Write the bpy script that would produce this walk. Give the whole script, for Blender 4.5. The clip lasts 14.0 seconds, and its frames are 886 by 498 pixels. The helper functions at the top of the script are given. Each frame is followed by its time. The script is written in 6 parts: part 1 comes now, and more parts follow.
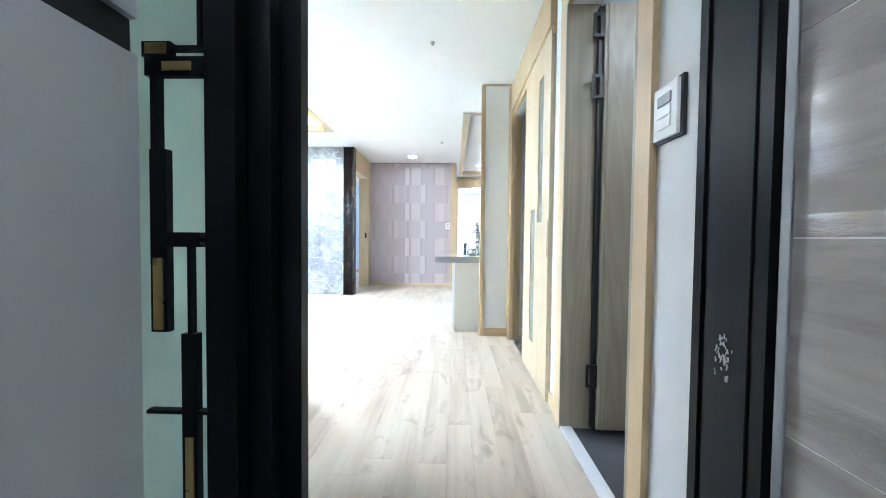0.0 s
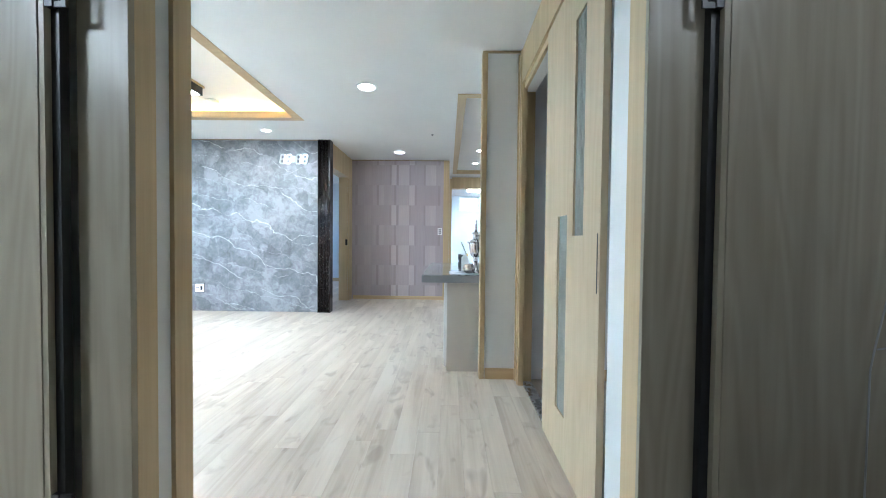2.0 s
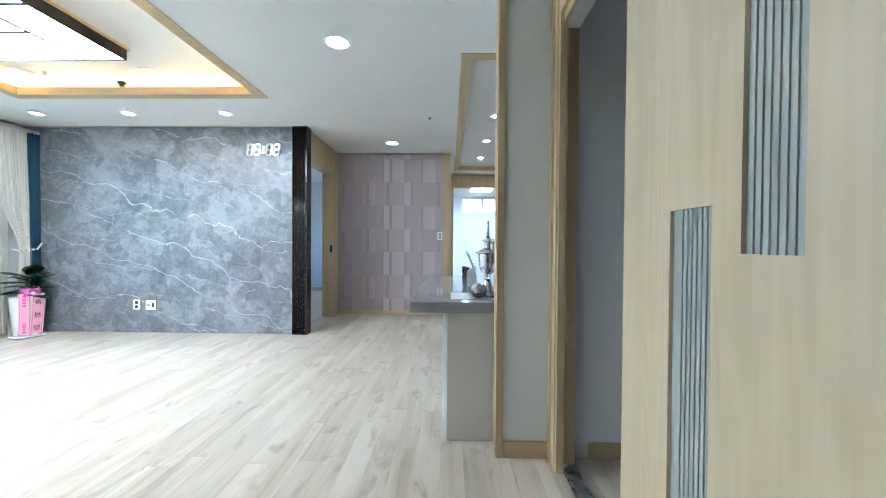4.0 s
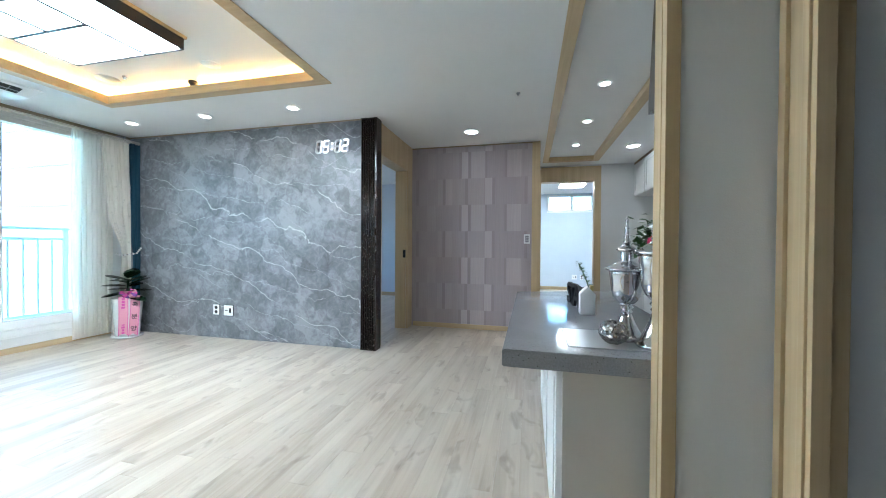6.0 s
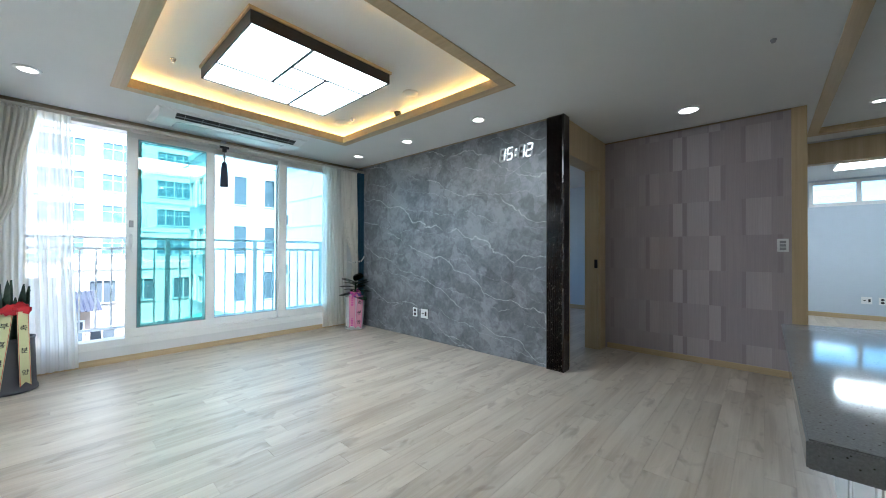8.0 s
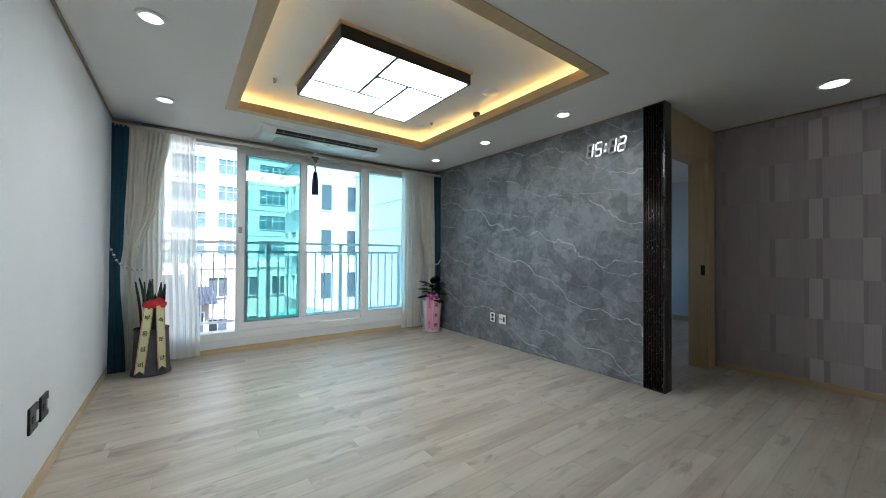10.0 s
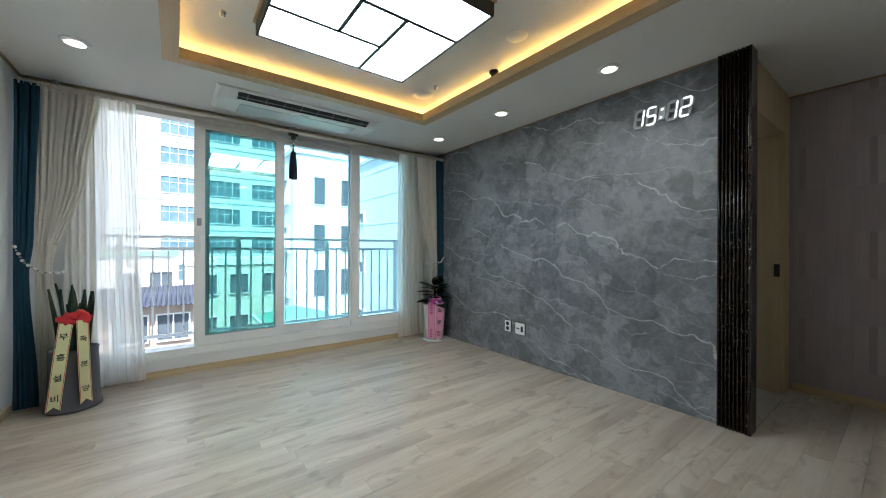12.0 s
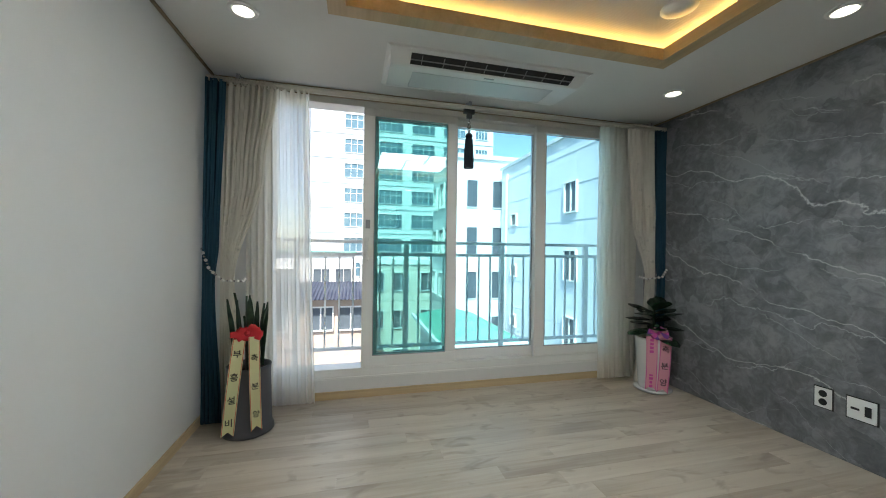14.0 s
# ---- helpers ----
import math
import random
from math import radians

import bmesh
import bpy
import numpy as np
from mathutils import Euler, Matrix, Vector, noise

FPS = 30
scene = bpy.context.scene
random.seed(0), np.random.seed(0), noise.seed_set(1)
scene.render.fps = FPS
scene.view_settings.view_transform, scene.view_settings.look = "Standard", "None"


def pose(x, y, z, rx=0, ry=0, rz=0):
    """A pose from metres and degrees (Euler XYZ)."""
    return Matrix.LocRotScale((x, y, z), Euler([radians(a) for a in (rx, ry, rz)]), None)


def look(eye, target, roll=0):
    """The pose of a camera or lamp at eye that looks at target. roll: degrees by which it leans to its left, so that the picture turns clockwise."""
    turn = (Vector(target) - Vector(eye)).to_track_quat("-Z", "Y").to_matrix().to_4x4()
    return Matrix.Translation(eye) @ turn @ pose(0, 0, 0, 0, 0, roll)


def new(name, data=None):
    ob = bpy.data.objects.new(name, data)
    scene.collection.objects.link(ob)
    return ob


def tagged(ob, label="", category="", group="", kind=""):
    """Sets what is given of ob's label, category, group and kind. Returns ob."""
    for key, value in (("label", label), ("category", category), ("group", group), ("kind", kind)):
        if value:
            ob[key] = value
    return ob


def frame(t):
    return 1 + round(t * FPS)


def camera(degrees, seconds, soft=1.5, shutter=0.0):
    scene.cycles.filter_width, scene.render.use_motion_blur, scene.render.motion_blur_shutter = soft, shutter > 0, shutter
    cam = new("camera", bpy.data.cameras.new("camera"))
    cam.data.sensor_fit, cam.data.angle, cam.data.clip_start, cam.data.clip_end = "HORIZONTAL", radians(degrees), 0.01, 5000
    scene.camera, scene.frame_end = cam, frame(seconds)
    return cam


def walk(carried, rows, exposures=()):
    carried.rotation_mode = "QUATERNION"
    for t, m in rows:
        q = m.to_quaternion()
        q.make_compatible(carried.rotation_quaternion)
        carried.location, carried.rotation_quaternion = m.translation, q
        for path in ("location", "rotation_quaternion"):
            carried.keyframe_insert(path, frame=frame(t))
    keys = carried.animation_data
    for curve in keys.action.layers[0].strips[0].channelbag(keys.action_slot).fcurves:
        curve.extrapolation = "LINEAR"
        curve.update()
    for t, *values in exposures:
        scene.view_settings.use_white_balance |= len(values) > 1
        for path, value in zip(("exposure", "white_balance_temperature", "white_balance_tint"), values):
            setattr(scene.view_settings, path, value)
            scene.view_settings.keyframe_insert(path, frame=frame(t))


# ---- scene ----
cam = camera(102.4, 14.0, 1.0)
# seconds, eye, target, roll
PATH = [
    (0, (-0.092, 1.737, 0.938), (-0.154, 3.735, 0.879), 0.6),
    (0.5, (-0.049, 1.986, 0.951), (-0.098, 3.985, 0.891), 0.4),
    (1, (-0.039, 2.194, 0.98), (-0.102, 4.192, 0.915), 0.4),
    (1.5, (-0.059, 2.404, 0.997), (-0.122, 4.402, 0.941), 0.5),
    (2, (-0.081, 2.545, 1.018), (-0.108, 4.544, 0.973), 0.6),
    (2.5, (-0.071, 2.74, 1.02), (-0.075, 4.739, 0.988), 0.4),
    (5, (-0.08, 3.778, 1.077), (-0.243, 5.771, 1.052), 0.4),
    (5.5, (-0.115, 3.933, 1.075), (-0.419, 5.909, 1.05), 0.4),
    (6, (-0.196, 4.079, 1.094), (-0.665, 6.023, 1.073), 0.4),
    (6.5, (-0.252, 4.156, 1.118), (-0.899, 6.048, 1.108), 0.3),
    (7, (-0.297, 4.218, 1.142), (-1.152, 6.026, 1.134), -0.0),
    (7.5, (-0.324, 4.258, 1.126), (-1.429, 5.925, 1.128), -0.1),
    (8, (-0.333, 4.28, 1.11), (-1.677, 5.761, 1.127), 0.2),
    (8.5, (-0.356, 4.267, 1.132), (-1.868, 5.576, 1.149), 0.3),
    (9, (-0.361, 4.261, 1.135), (-1.976, 5.441, 1.16), 0.4),
    (11.5, (-0.888, 4.515, 1.128), (-2.487, 5.716, 1.14), 0.3),
    (12, (-1.111, 4.653, 1.143), (-2.709, 5.854, 1.142), 0.2),
    (12.5, (-1.346, 4.716, 1.149), (-3.021, 5.808, 1.141), 0.5),
    (13, (-1.643, 4.687, 1.174), (-3.399, 5.643, 1.159), 0.5),
    (13.5, (-1.924, 4.714, 1.202), (-3.776, 5.47, 1.182), 0.5),
    (14, (-2.195, 4.729, 1.19), (-4.137, 5.211, 1.192), 0.8),
]
# seconds, stops, kelvin, tint
EXPOSURES = [(0, 4.79, 5250, 8), (0.5, 4.51, 5250, 8), (1.5, 3.92, 5300, 8), (2.5, 3.57, 5300, 7), (5, 3.44, 5350, 7), (6, 3.14, 5400, 7), (7, 2.73, 5450, 7), (8, 2.17, 5550, 7), (9, 1.79, 5700, 7), (12, 1.56, 6000, 7), (14, 1.29, 6380, 7)]
walk(cam, [(t, look(eye, target, roll)) for t, eye, target, roll in PATH], EXPOSURES)

# ---- world and sun ----
world = bpy.data.worlds.new("world")
scene.world = world
world.use_nodes = True
wn = world.node_tree.nodes
sky = wn.new("ShaderNodeTexSky")
sky.sky_type = "NISHITA"
sky.sun_disc = False
sky.sun_elevation, sky.sun_rotation = radians(52), radians(107)
wn["Background"].inputs["Strength"].default_value = 0.15
world.node_tree.links.new(sky.outputs["Color"], wn["Background"].inputs["Color"])
sun = new("sun", bpy.data.lights.new("sun", "SUN"))
sun.data.energy, sun.data.angle, sun.data.color = 5.0, radians(0.5), (1.0, 0.95, 0.88)
sun.matrix_world = look((30 * math.sin(radians(107)), 30 * math.cos(radians(107)), 38.4), (0, 0, 0))

# strengths of the lamps that the place has, and of two added ones
LAMP_PANEL, DOWNLIGHT, DOWNLIGHT_LARGE, DOWNLIGHT_ROOM, COVE, CLOCK = 5.4, 1.6, 3.2, 10.5, 5.4, 0.5


# ---- materials ----
def material(name, rough=0.5, metal=0.0, color=(0.8, 0.8, 0.8)):
    m = bpy.data.materials.new(name)
    m.use_nodes = True
    b = m.node_tree.nodes["Principled BSDF"]
    b.inputs["Base Color"].default_value = (*color, 1)
    b.inputs["Roughness"].default_value = rough
    b.inputs["Metallic"].default_value = metal
    return m, m.node_tree, b


def coords(nt, scale=(1, 1, 1), kind="Object", rot=(0, 0, 0)):
    tc = nt.nodes.new("ShaderNodeTexCoord")
    mp = nt.nodes.new("ShaderNodeMapping")
    mp.inputs["Scale"].default_value = scale
    mp.inputs["Rotation"].default_value = rot
    nt.links.new(tc.outputs[kind], mp.inputs["Vector"])
    return mp.outputs["Vector"]


def noise_node(nt, vec, scale, detail=4.0, rough=0.55, distort=0.0):
    n = nt.nodes.new("ShaderNodeTexNoise")
    n.inputs["Scale"].default_value = scale
    n.inputs["Detail"].default_value = detail
    n.inputs["Roughness"].default_value = rough
    n.inputs["Distortion"].default_value = distort
    nt.links.new(vec, n.inputs["Vector"])
    return n.outputs["Fac"]


def ramp(nt, fac, stops):
    r = nt.nodes.new("ShaderNodeValToRGB")
    el = r.color_ramp.elements
    while len(el) < len(stops):
        el.new(0.5)
    for e, (p, c) in zip(el, stops):
        e.position = p
        e.color = (*c, 1) if len(c) == 3 else c
    nt.links.new(fac, r.inputs["Fac"])
    return r.outputs["Color"]


def mix(nt, fac, a, b, blend="MIX"):
    m = nt.nodes.new("ShaderNodeMix")
    m.data_type, m.blend_type = "RGBA", blend
    for sock, v in ((m.inputs[0], fac), (m.inputs[6], a), (m.inputs[7], b)):
        if isinstance(v, (int, float)):
            sock.default_value = v
        elif isinstance(v, tuple):
            sock.default_value = (*v, 1)
        else:
            nt.links.new(v, sock)
    return m.outputs[2]


def bump(nt, bsdf, height, strength=0.2, dist=0.01):
    b = nt.nodes.new("ShaderNodeBump")
    b.inputs["Strength"].default_value = strength
    b.inputs["Distance"].default_value = dist
    nt.links.new(height, b.inputs["Height"])
    nt.links.new(b.outputs["Normal"], bsdf.inputs["Normal"])


def math_node(nt, op, a, b=0.0):
    n = nt.nodes.new("ShaderNodeMath")
    n.operation = op
    for sock, v in ((n.inputs[0], a), (n.inputs[1], b)):
        if isinstance(v, (int, float)):
            sock.default_value = v
        else:
            nt.links.new(v, sock)
    return n.outputs[0]


def object_random(nt):
    return nt.nodes.new("ShaderNodeObjectInfo").outputs["Random"]


def island_random(nt):
    return nt.nodes.new("ShaderNodeNewGeometry").outputs["Random Per Island"]


def paint(name, color, rough=0.6, grain=180.0, depth=0.06, spread=0.04, kind="Object"):
    """Plain paint, paper or plastic with faint blotches and a fine relief."""
    m, nt, b = material(name, rough)
    v = coords(nt, kind=kind)
    f = noise_node(nt, v, 1.7, 3)
    lo = tuple(max(c - spread, 0) for c in color)
    hi = tuple(min(c + spread, 1) for c in color)
    nt.links.new(ramp(nt, f, [(0.3, lo), (0.7, hi)]), b.inputs["Base Color"])
    g = noise_node(nt, v, grain, 2)
    bump(nt, b, g, depth, 0.002)
    return m


def wood(name, light, dark, axis="z", rough=0.45, scale=1.0, rand=None, contrast=0.5, rings=0.0):
    """Laminate wood: long grain along one axis."""
    m, nt, b = material(name, rough)
    k = {"x": (0.5, 14, 14), "y": (14, 0.5, 14), "z": (14, 14, 0.5)}[axis]
    v = coords(nt, tuple(c * scale for c in k))
    if rand:
        add = nt.nodes.new("ShaderNodeVectorMath")
        add.operation = "ADD"
        rv = math_node(nt, "MULTIPLY", rand(nt), 57.0)
        nt.links.new(v, add.inputs[0])
        nt.links.new(rv, add.inputs[1])
        v = add.outputs[0]
    a = noise_node(nt, v, 1.0, 5, 0.6, 0.6)
    c = noise_node(nt, v, 5.0, 3, 0.6, 0.2)
    f = math_node(nt, "ADD", math_node(nt, "MULTIPLY", a, 0.7), math_node(nt, "MULTIPLY", c, 0.3))
    if rings:
        # arched growth lines: level lines of a stretched noise
        soft = noise_node(nt, coords(nt, (4.5, 4.5, 0.55)), 1.0, 2, 0.4, 0.3)
        line = math_node(nt, "MULTIPLY", math_node(nt, "SINE", math_node(nt, "MULTIPLY", soft, 110.0)), rings * 0.22)
        f = math_node(nt, "ADD", f, line)
    lo, hi = 0.5 - 0.36 * contrast, 0.5 + 0.36 * contrast
    col = ramp(nt, f, [(lo, dark), (hi, light)])
    if rand:
        tone = ramp(nt, rand(nt), [(0.0, (0.80, 0.79, 0.78)), (0.5, (0.93, 0.93, 0.93)), (1.0, (1.0, 1.0, 1.0))])
        col = mix(nt, 1.0, col, tone, "MULTIPLY")
    nt.links.new(col, b.inputs["Base Color"])
    bump(nt, b, f, 0.10, 0.002)
    return m


def plank_wood(name, rand):
    """Pale greyish laminate planks with long streaks, darker knots and a slight sheen."""
    m, nt, b = material(name, 0.33)
    shift = math_node(nt, "MULTIPLY", rand(nt), 61.0)

    def moved(scale):
        add = nt.nodes.new("ShaderNodeVectorMath")
        add.operation = "ADD"
        nt.links.new(coords(nt, scale), add.inputs[0])
        nt.links.new(shift, add.inputs[1])
        return add.outputs[0]

    broad = noise_node(nt, moved((5, 0.8, 5)), 1.0, 3, 0.5, 0.7)
    fine = noise_node(nt, moved((75, 1.8, 75)), 1.0, 4, 0.65, 0.3)
    knot = noise_node(nt, moved((7, 3.2, 7)), 1.5, 2, 0.5, 0.8)
    streak = noise_node(nt, moved((22, 1.1, 22)), 1.0, 4, 0.6, 0.6)
    f = math_node(nt, "ADD", math_node(nt, "MULTIPLY", broad, 0.55), math_node(nt, "ADD", math_node(nt, "MULTIPLY", streak, 0.33), math_node(nt, "MULTIPLY", fine, 0.12)))
    col = ramp(nt, f, [(0.35, (0.39, 0.315, 0.24)), (0.5, (0.515, 0.44, 0.35)), (0.65, (0.61, 0.535, 0.44))])
    dark = ramp(nt, knot, [(0.58, (0, 0, 0)), (0.74, (1, 1, 1))])
    col = mix(nt, math_node(nt, "MULTIPLY", dark, 0.55), col, (0.25, 0.19, 0.14))
    tone = ramp(nt, rand(nt), [(0.0, (0.86, 0.855, 0.85)), (0.5, (0.94, 0.94, 0.94)), (1.0, (1.0, 1.0, 1.0))])
    nt.links.new(mix(nt, 1.0, col, tone, "MULTIPLY"), b.inputs["Base Color"])
    nt.links.new(ramp(nt, broad, [(0.3, (0.30,) * 3), (0.7, (0.37,) * 3)]), b.inputs["Roughness"])
    bump(nt, b, fine, 0.015, 0.001)
    return m


def misty_glass():
    """Frosted pale green glass that scatters the light behind it."""
    m = bpy.data.materials.new("misty_glass")
    m.use_nodes = True
    nt = m.node_tree
    nt.nodes.clear()
    out = nt.nodes.new("ShaderNodeOutputMaterial")
    t = nt.nodes.new("ShaderNodeBsdfTransparent")
    t.inputs["Color"].default_value = (0.86, 0.93, 0.90, 1)
    s = nt.nodes.new("ShaderNodeBsdfTranslucent")
    s.inputs["Color"].default_value = (0.80, 0.88, 0.84, 1)
    ms = nt.nodes.new("ShaderNodeMixShader")
    ms.inputs[0].default_value = 0.55
    nt.links.new(t.outputs[0], ms.inputs[1])
    nt.links.new(s.outputs[0], ms.inputs[2])
    nt.links.new(ms.outputs[0], out.inputs["Surface"])
    return m


def glow(name, color, strength):
    m, nt, b = material(name, 0.5, 0, color)
    b.inputs["Emission Color"].default_value = (*color, 1)
    b.inputs["Emission Strength"].default_value = strength
    return m


def metal(name, color, rough):
    m, nt, b = material(name, rough, 1.0, color)
    f = noise_node(nt, coords(nt), 30, 3)
    nt.links.new(ramp(nt, f, [(0.3, (rough * 0.7,) * 3), (0.7, (rough * 1.3,) * 3)]), b.inputs["Roughness"])
    return m


def glass(name, tint, rough=0.0, ior=1.5):
    """A thin pane: clear with a tint, and the gloss of glass."""
    m = bpy.data.materials.new(name)
    m.use_nodes = True
    nt = m.node_tree
    nt.nodes.clear()
    out = nt.nodes.new("ShaderNodeOutputMaterial")
    t = nt.nodes.new("ShaderNodeBsdfTransparent")
    t.inputs["Color"].default_value = (*tint, 1)
    g = nt.nodes.new("ShaderNodeBsdfGlossy")
    g.inputs["Roughness"].default_value = 0.02 + rough
    fr = nt.nodes.new("ShaderNodeFresnel")
    fr.inputs["IOR"].default_value = ior
    ms = nt.nodes.new("ShaderNodeMixShader")
    nt.links.new(fr.outputs[0], ms.inputs[0])
    nt.links.new(t.outputs[0], ms.inputs[1])
    nt.links.new(g.outputs[0], ms.inputs[2])
    nt.links.new(ms.outputs[0], out.inputs["Surface"])
    return m


def marble():
    """Grey stone: cloudy ground with angular patches, long thin pale cracks running down to one side."""
    m, nt, b = material("grey_marble", 0.26)
    b.inputs["Specular IOR Level"].default_value = 0.6
    v = coords(nt)
    warped = nt.nodes.new("ShaderNodeVectorMath")
    warped.operation = "ADD"
    wn_ = nt.nodes.new("ShaderNodeTexNoise")
    wn_.inputs["Scale"].default_value = 3.0
    wn_.inputs["Detail"].default_value = 5.0
    nt.links.new(v, wn_.inputs["Vector"])
    sc = nt.nodes.new("ShaderNodeVectorMath")
    sc.operation = "SCALE"
    sc.inputs["Scale"].default_value = 0.38
    nt.links.new(wn_.outputs["Color"], sc.inputs[0])
    nt.links.new(v, warped.inputs[0])
    nt.links.new(sc.outputs[0], warped.inputs[1])
    vo = nt.nodes.new("ShaderNodeTexVoronoi")
    vo.inputs["Scale"].default_value = 5.5
    nt.links.new(warped.outputs[0], vo.inputs["Vector"])
    cell = nt.nodes.new("ShaderNodeSeparateColor")
    nt.links.new(vo.outputs["Color"], cell.inputs[0])
    cloud = noise_node(nt, v, 2.0, 7, 0.62, 1.0)
    fine = noise_node(nt, v, 14, 5, 0.7, 0.8)
    f = math_node(nt, "ADD", math_node(nt, "MULTIPLY", cloud, 0.48), math_node(nt, "ADD", math_node(nt, "MULTIPLY", cell.outputs[0], 0.12), math_node(nt, "MULTIPLY", fine, 0.42)))
    base = ramp(nt, f, [(0.35, (0.082, 0.085, 0.093)), (0.48, (0.146, 0.151, 0.162)), (0.60, (0.250, 0.258, 0.272))])
    xyz = nt.nodes.new("ShaderNodeSeparateXYZ")
    nt.links.new(v, xyz.inputs[0])

    def veins(period, slope, swing, thick, gate, seed):
        sv = coords(nt, (1, 1, 1))
        off = nt.nodes.new("ShaderNodeVectorMath")
        off.operation = "ADD"
        off.inputs[1].default_value = (seed, seed * 0.7, seed * 1.3)
        nt.links.new(sv, off.inputs[0])
        big = noise_node(nt, off.outputs[0], 1.1, 2)
        jag = noise_node(nt, off.outputs[0], 7.0, 5, 0.62)
        h = math_node(nt, "ADD", xyz.outputs[2], math_node(nt, "MULTIPLY", xyz.outputs[0], slope))
        h = math_node(nt, "ADD", h, math_node(nt, "ADD", math_node(nt, "MULTIPLY", big, swing), math_node(nt, "MULTIPLY", jag, 0.14)))
        d = math_node(nt, "ABSOLUTE", math_node(nt, "SUBTRACT", math_node(nt, "FRACT", math_node(nt, "DIVIDE", h, period)), 0.5))
        d = math_node(nt, "MULTIPLY", d, period)
        g = noise_node(nt, off.outputs[0], 2.6, 3)
        gm = ramp(nt, g, [(gate, (0, 0, 0)), (gate + 0.10, (1, 1, 1))])
        core = ramp(nt, d, [(0.0, (1, 1, 1)), (thick * 0.5, (0.75, 0.75, 0.75)), (thick, (0, 0, 0))])
        return mix(nt, 1.0, core, gm, "MULTIPLY")

    col = mix(nt, math_node(nt, "MULTIPLY", veins(0.43, 0.34, 0.75, 0.0048, 0.38, 3.0), 0.85), base, (0.60, 0.60, 0.60))
    col = mix(nt, math_node(nt, "MULTIPLY", veins(0.31, 0.16, 0.7, 0.0038, 0.42, 11.0), 0.66), col, (0.52, 0.53, 0.54))
    col = mix(nt, math_node(nt, "MULTIPLY", veins(0.50, 0.70, 0.6, 0.0032, 0.48, 23.0), 0.5), col, (0.50, 0.51, 0.52))
    nt.links.new(col, b.inputs["Base Color"])
    nt.links.new(ramp(nt, fine, [(0.3, (0.34,) * 3), (0.7, (0.43,) * 3)]), b.inputs["Roughness"])
    return m


def dark_marble():
    """Dark brown stone with short pale flecks."""
    m, nt, b = material("brown_marble", 0.2)
    v = coords(nt, (1, 1, 0.42))
    vo = nt.nodes.new("ShaderNodeTexVoronoi")
    vo.feature = "DISTANCE_TO_EDGE"
    vo.inputs["Scale"].default_value = 62
    nt.links.new(v, vo.inputs["Vector"])
    gate = ramp(nt, noise_node(nt, coords(nt), 46, 3, 0.6), [(0.60, (0, 0, 0)), (0.67, (1, 1, 1))])
    fleck = mix(nt, 1.0, ramp(nt, vo.outputs["Distance"], [(0.02, (1, 1, 1)), (0.07, (0, 0, 0))]), gate, "MULTIPLY")
    base = ramp(nt, noise_node(nt, v, 16, 4), [(0.35, (0.008, 0.0055, 0.005)), (0.65, (0.030, 0.020, 0.016))])
    nt.links.new(mix(nt, fleck, base, (0.38, 0.34, 0.30)), b.inputs["Base Color"])
    return m


def wallpaper():
    """Mauve paper of overlapping printed blocks."""
    m, nt, b = material("mauve_wallpaper", 0.7)
    r = nt.nodes.new("ShaderNodeAttribute")
    r.attribute_name = "tone"
    v = coords(nt, (90, 90, 1.5))
    grain = noise_node(nt, v, 2.0, 4, 0.7)
    base = ramp(nt, r.outputs["Fac"], [(0.0, (0.34, 0.29, 0.298)), (0.5, (0.42, 0.362, 0.37)), (1.0, (0.515, 0.46, 0.465))])
    col = mix(nt, 1.0, base, ramp(nt, grain, [(0.3, (0.9, 0.9, 0.9)), (0.7, (1.06, 1.05, 1.05))]), "MULTIPLY")
    nt.links.new(col, b.inputs["Base Color"])
    bump(nt, b, grain, 0.15, 0.001)
    return m


def counter_stone():
    m, nt, b = material("grey_quartz", 0.07)
    v = coords(nt)
    f = noise_node(nt, v, 160, 3, 0.7)
    vo = nt.nodes.new("ShaderNodeTexVoronoi")
    vo.inputs["Scale"].default_value = 70
    nt.links.new(v, vo.inputs["Vector"])
    speck = ramp(nt, vo.outputs["Distance"], [(0.10, (0, 0, 0)), (0.16, (1, 1, 1))])
    big = noise_node(nt, v, 6, 3)
    col = ramp(nt, f, [(0.3, (0.25, 0.255, 0.27)), (0.7, (0.34, 0.345, 0.36))])
    col = mix(nt, 1.0, col, ramp(nt, big, [(0.3, (0.9, 0.9, 0.9)), (0.7, (1, 1, 1))]), "MULTIPLY")
    col = mix(nt, math_node(nt, "SUBTRACT", 1.0, speck), col, (0.07, 0.068, 0.066))
    nt.links.new(col, b.inputs["Base Color"])
    return m


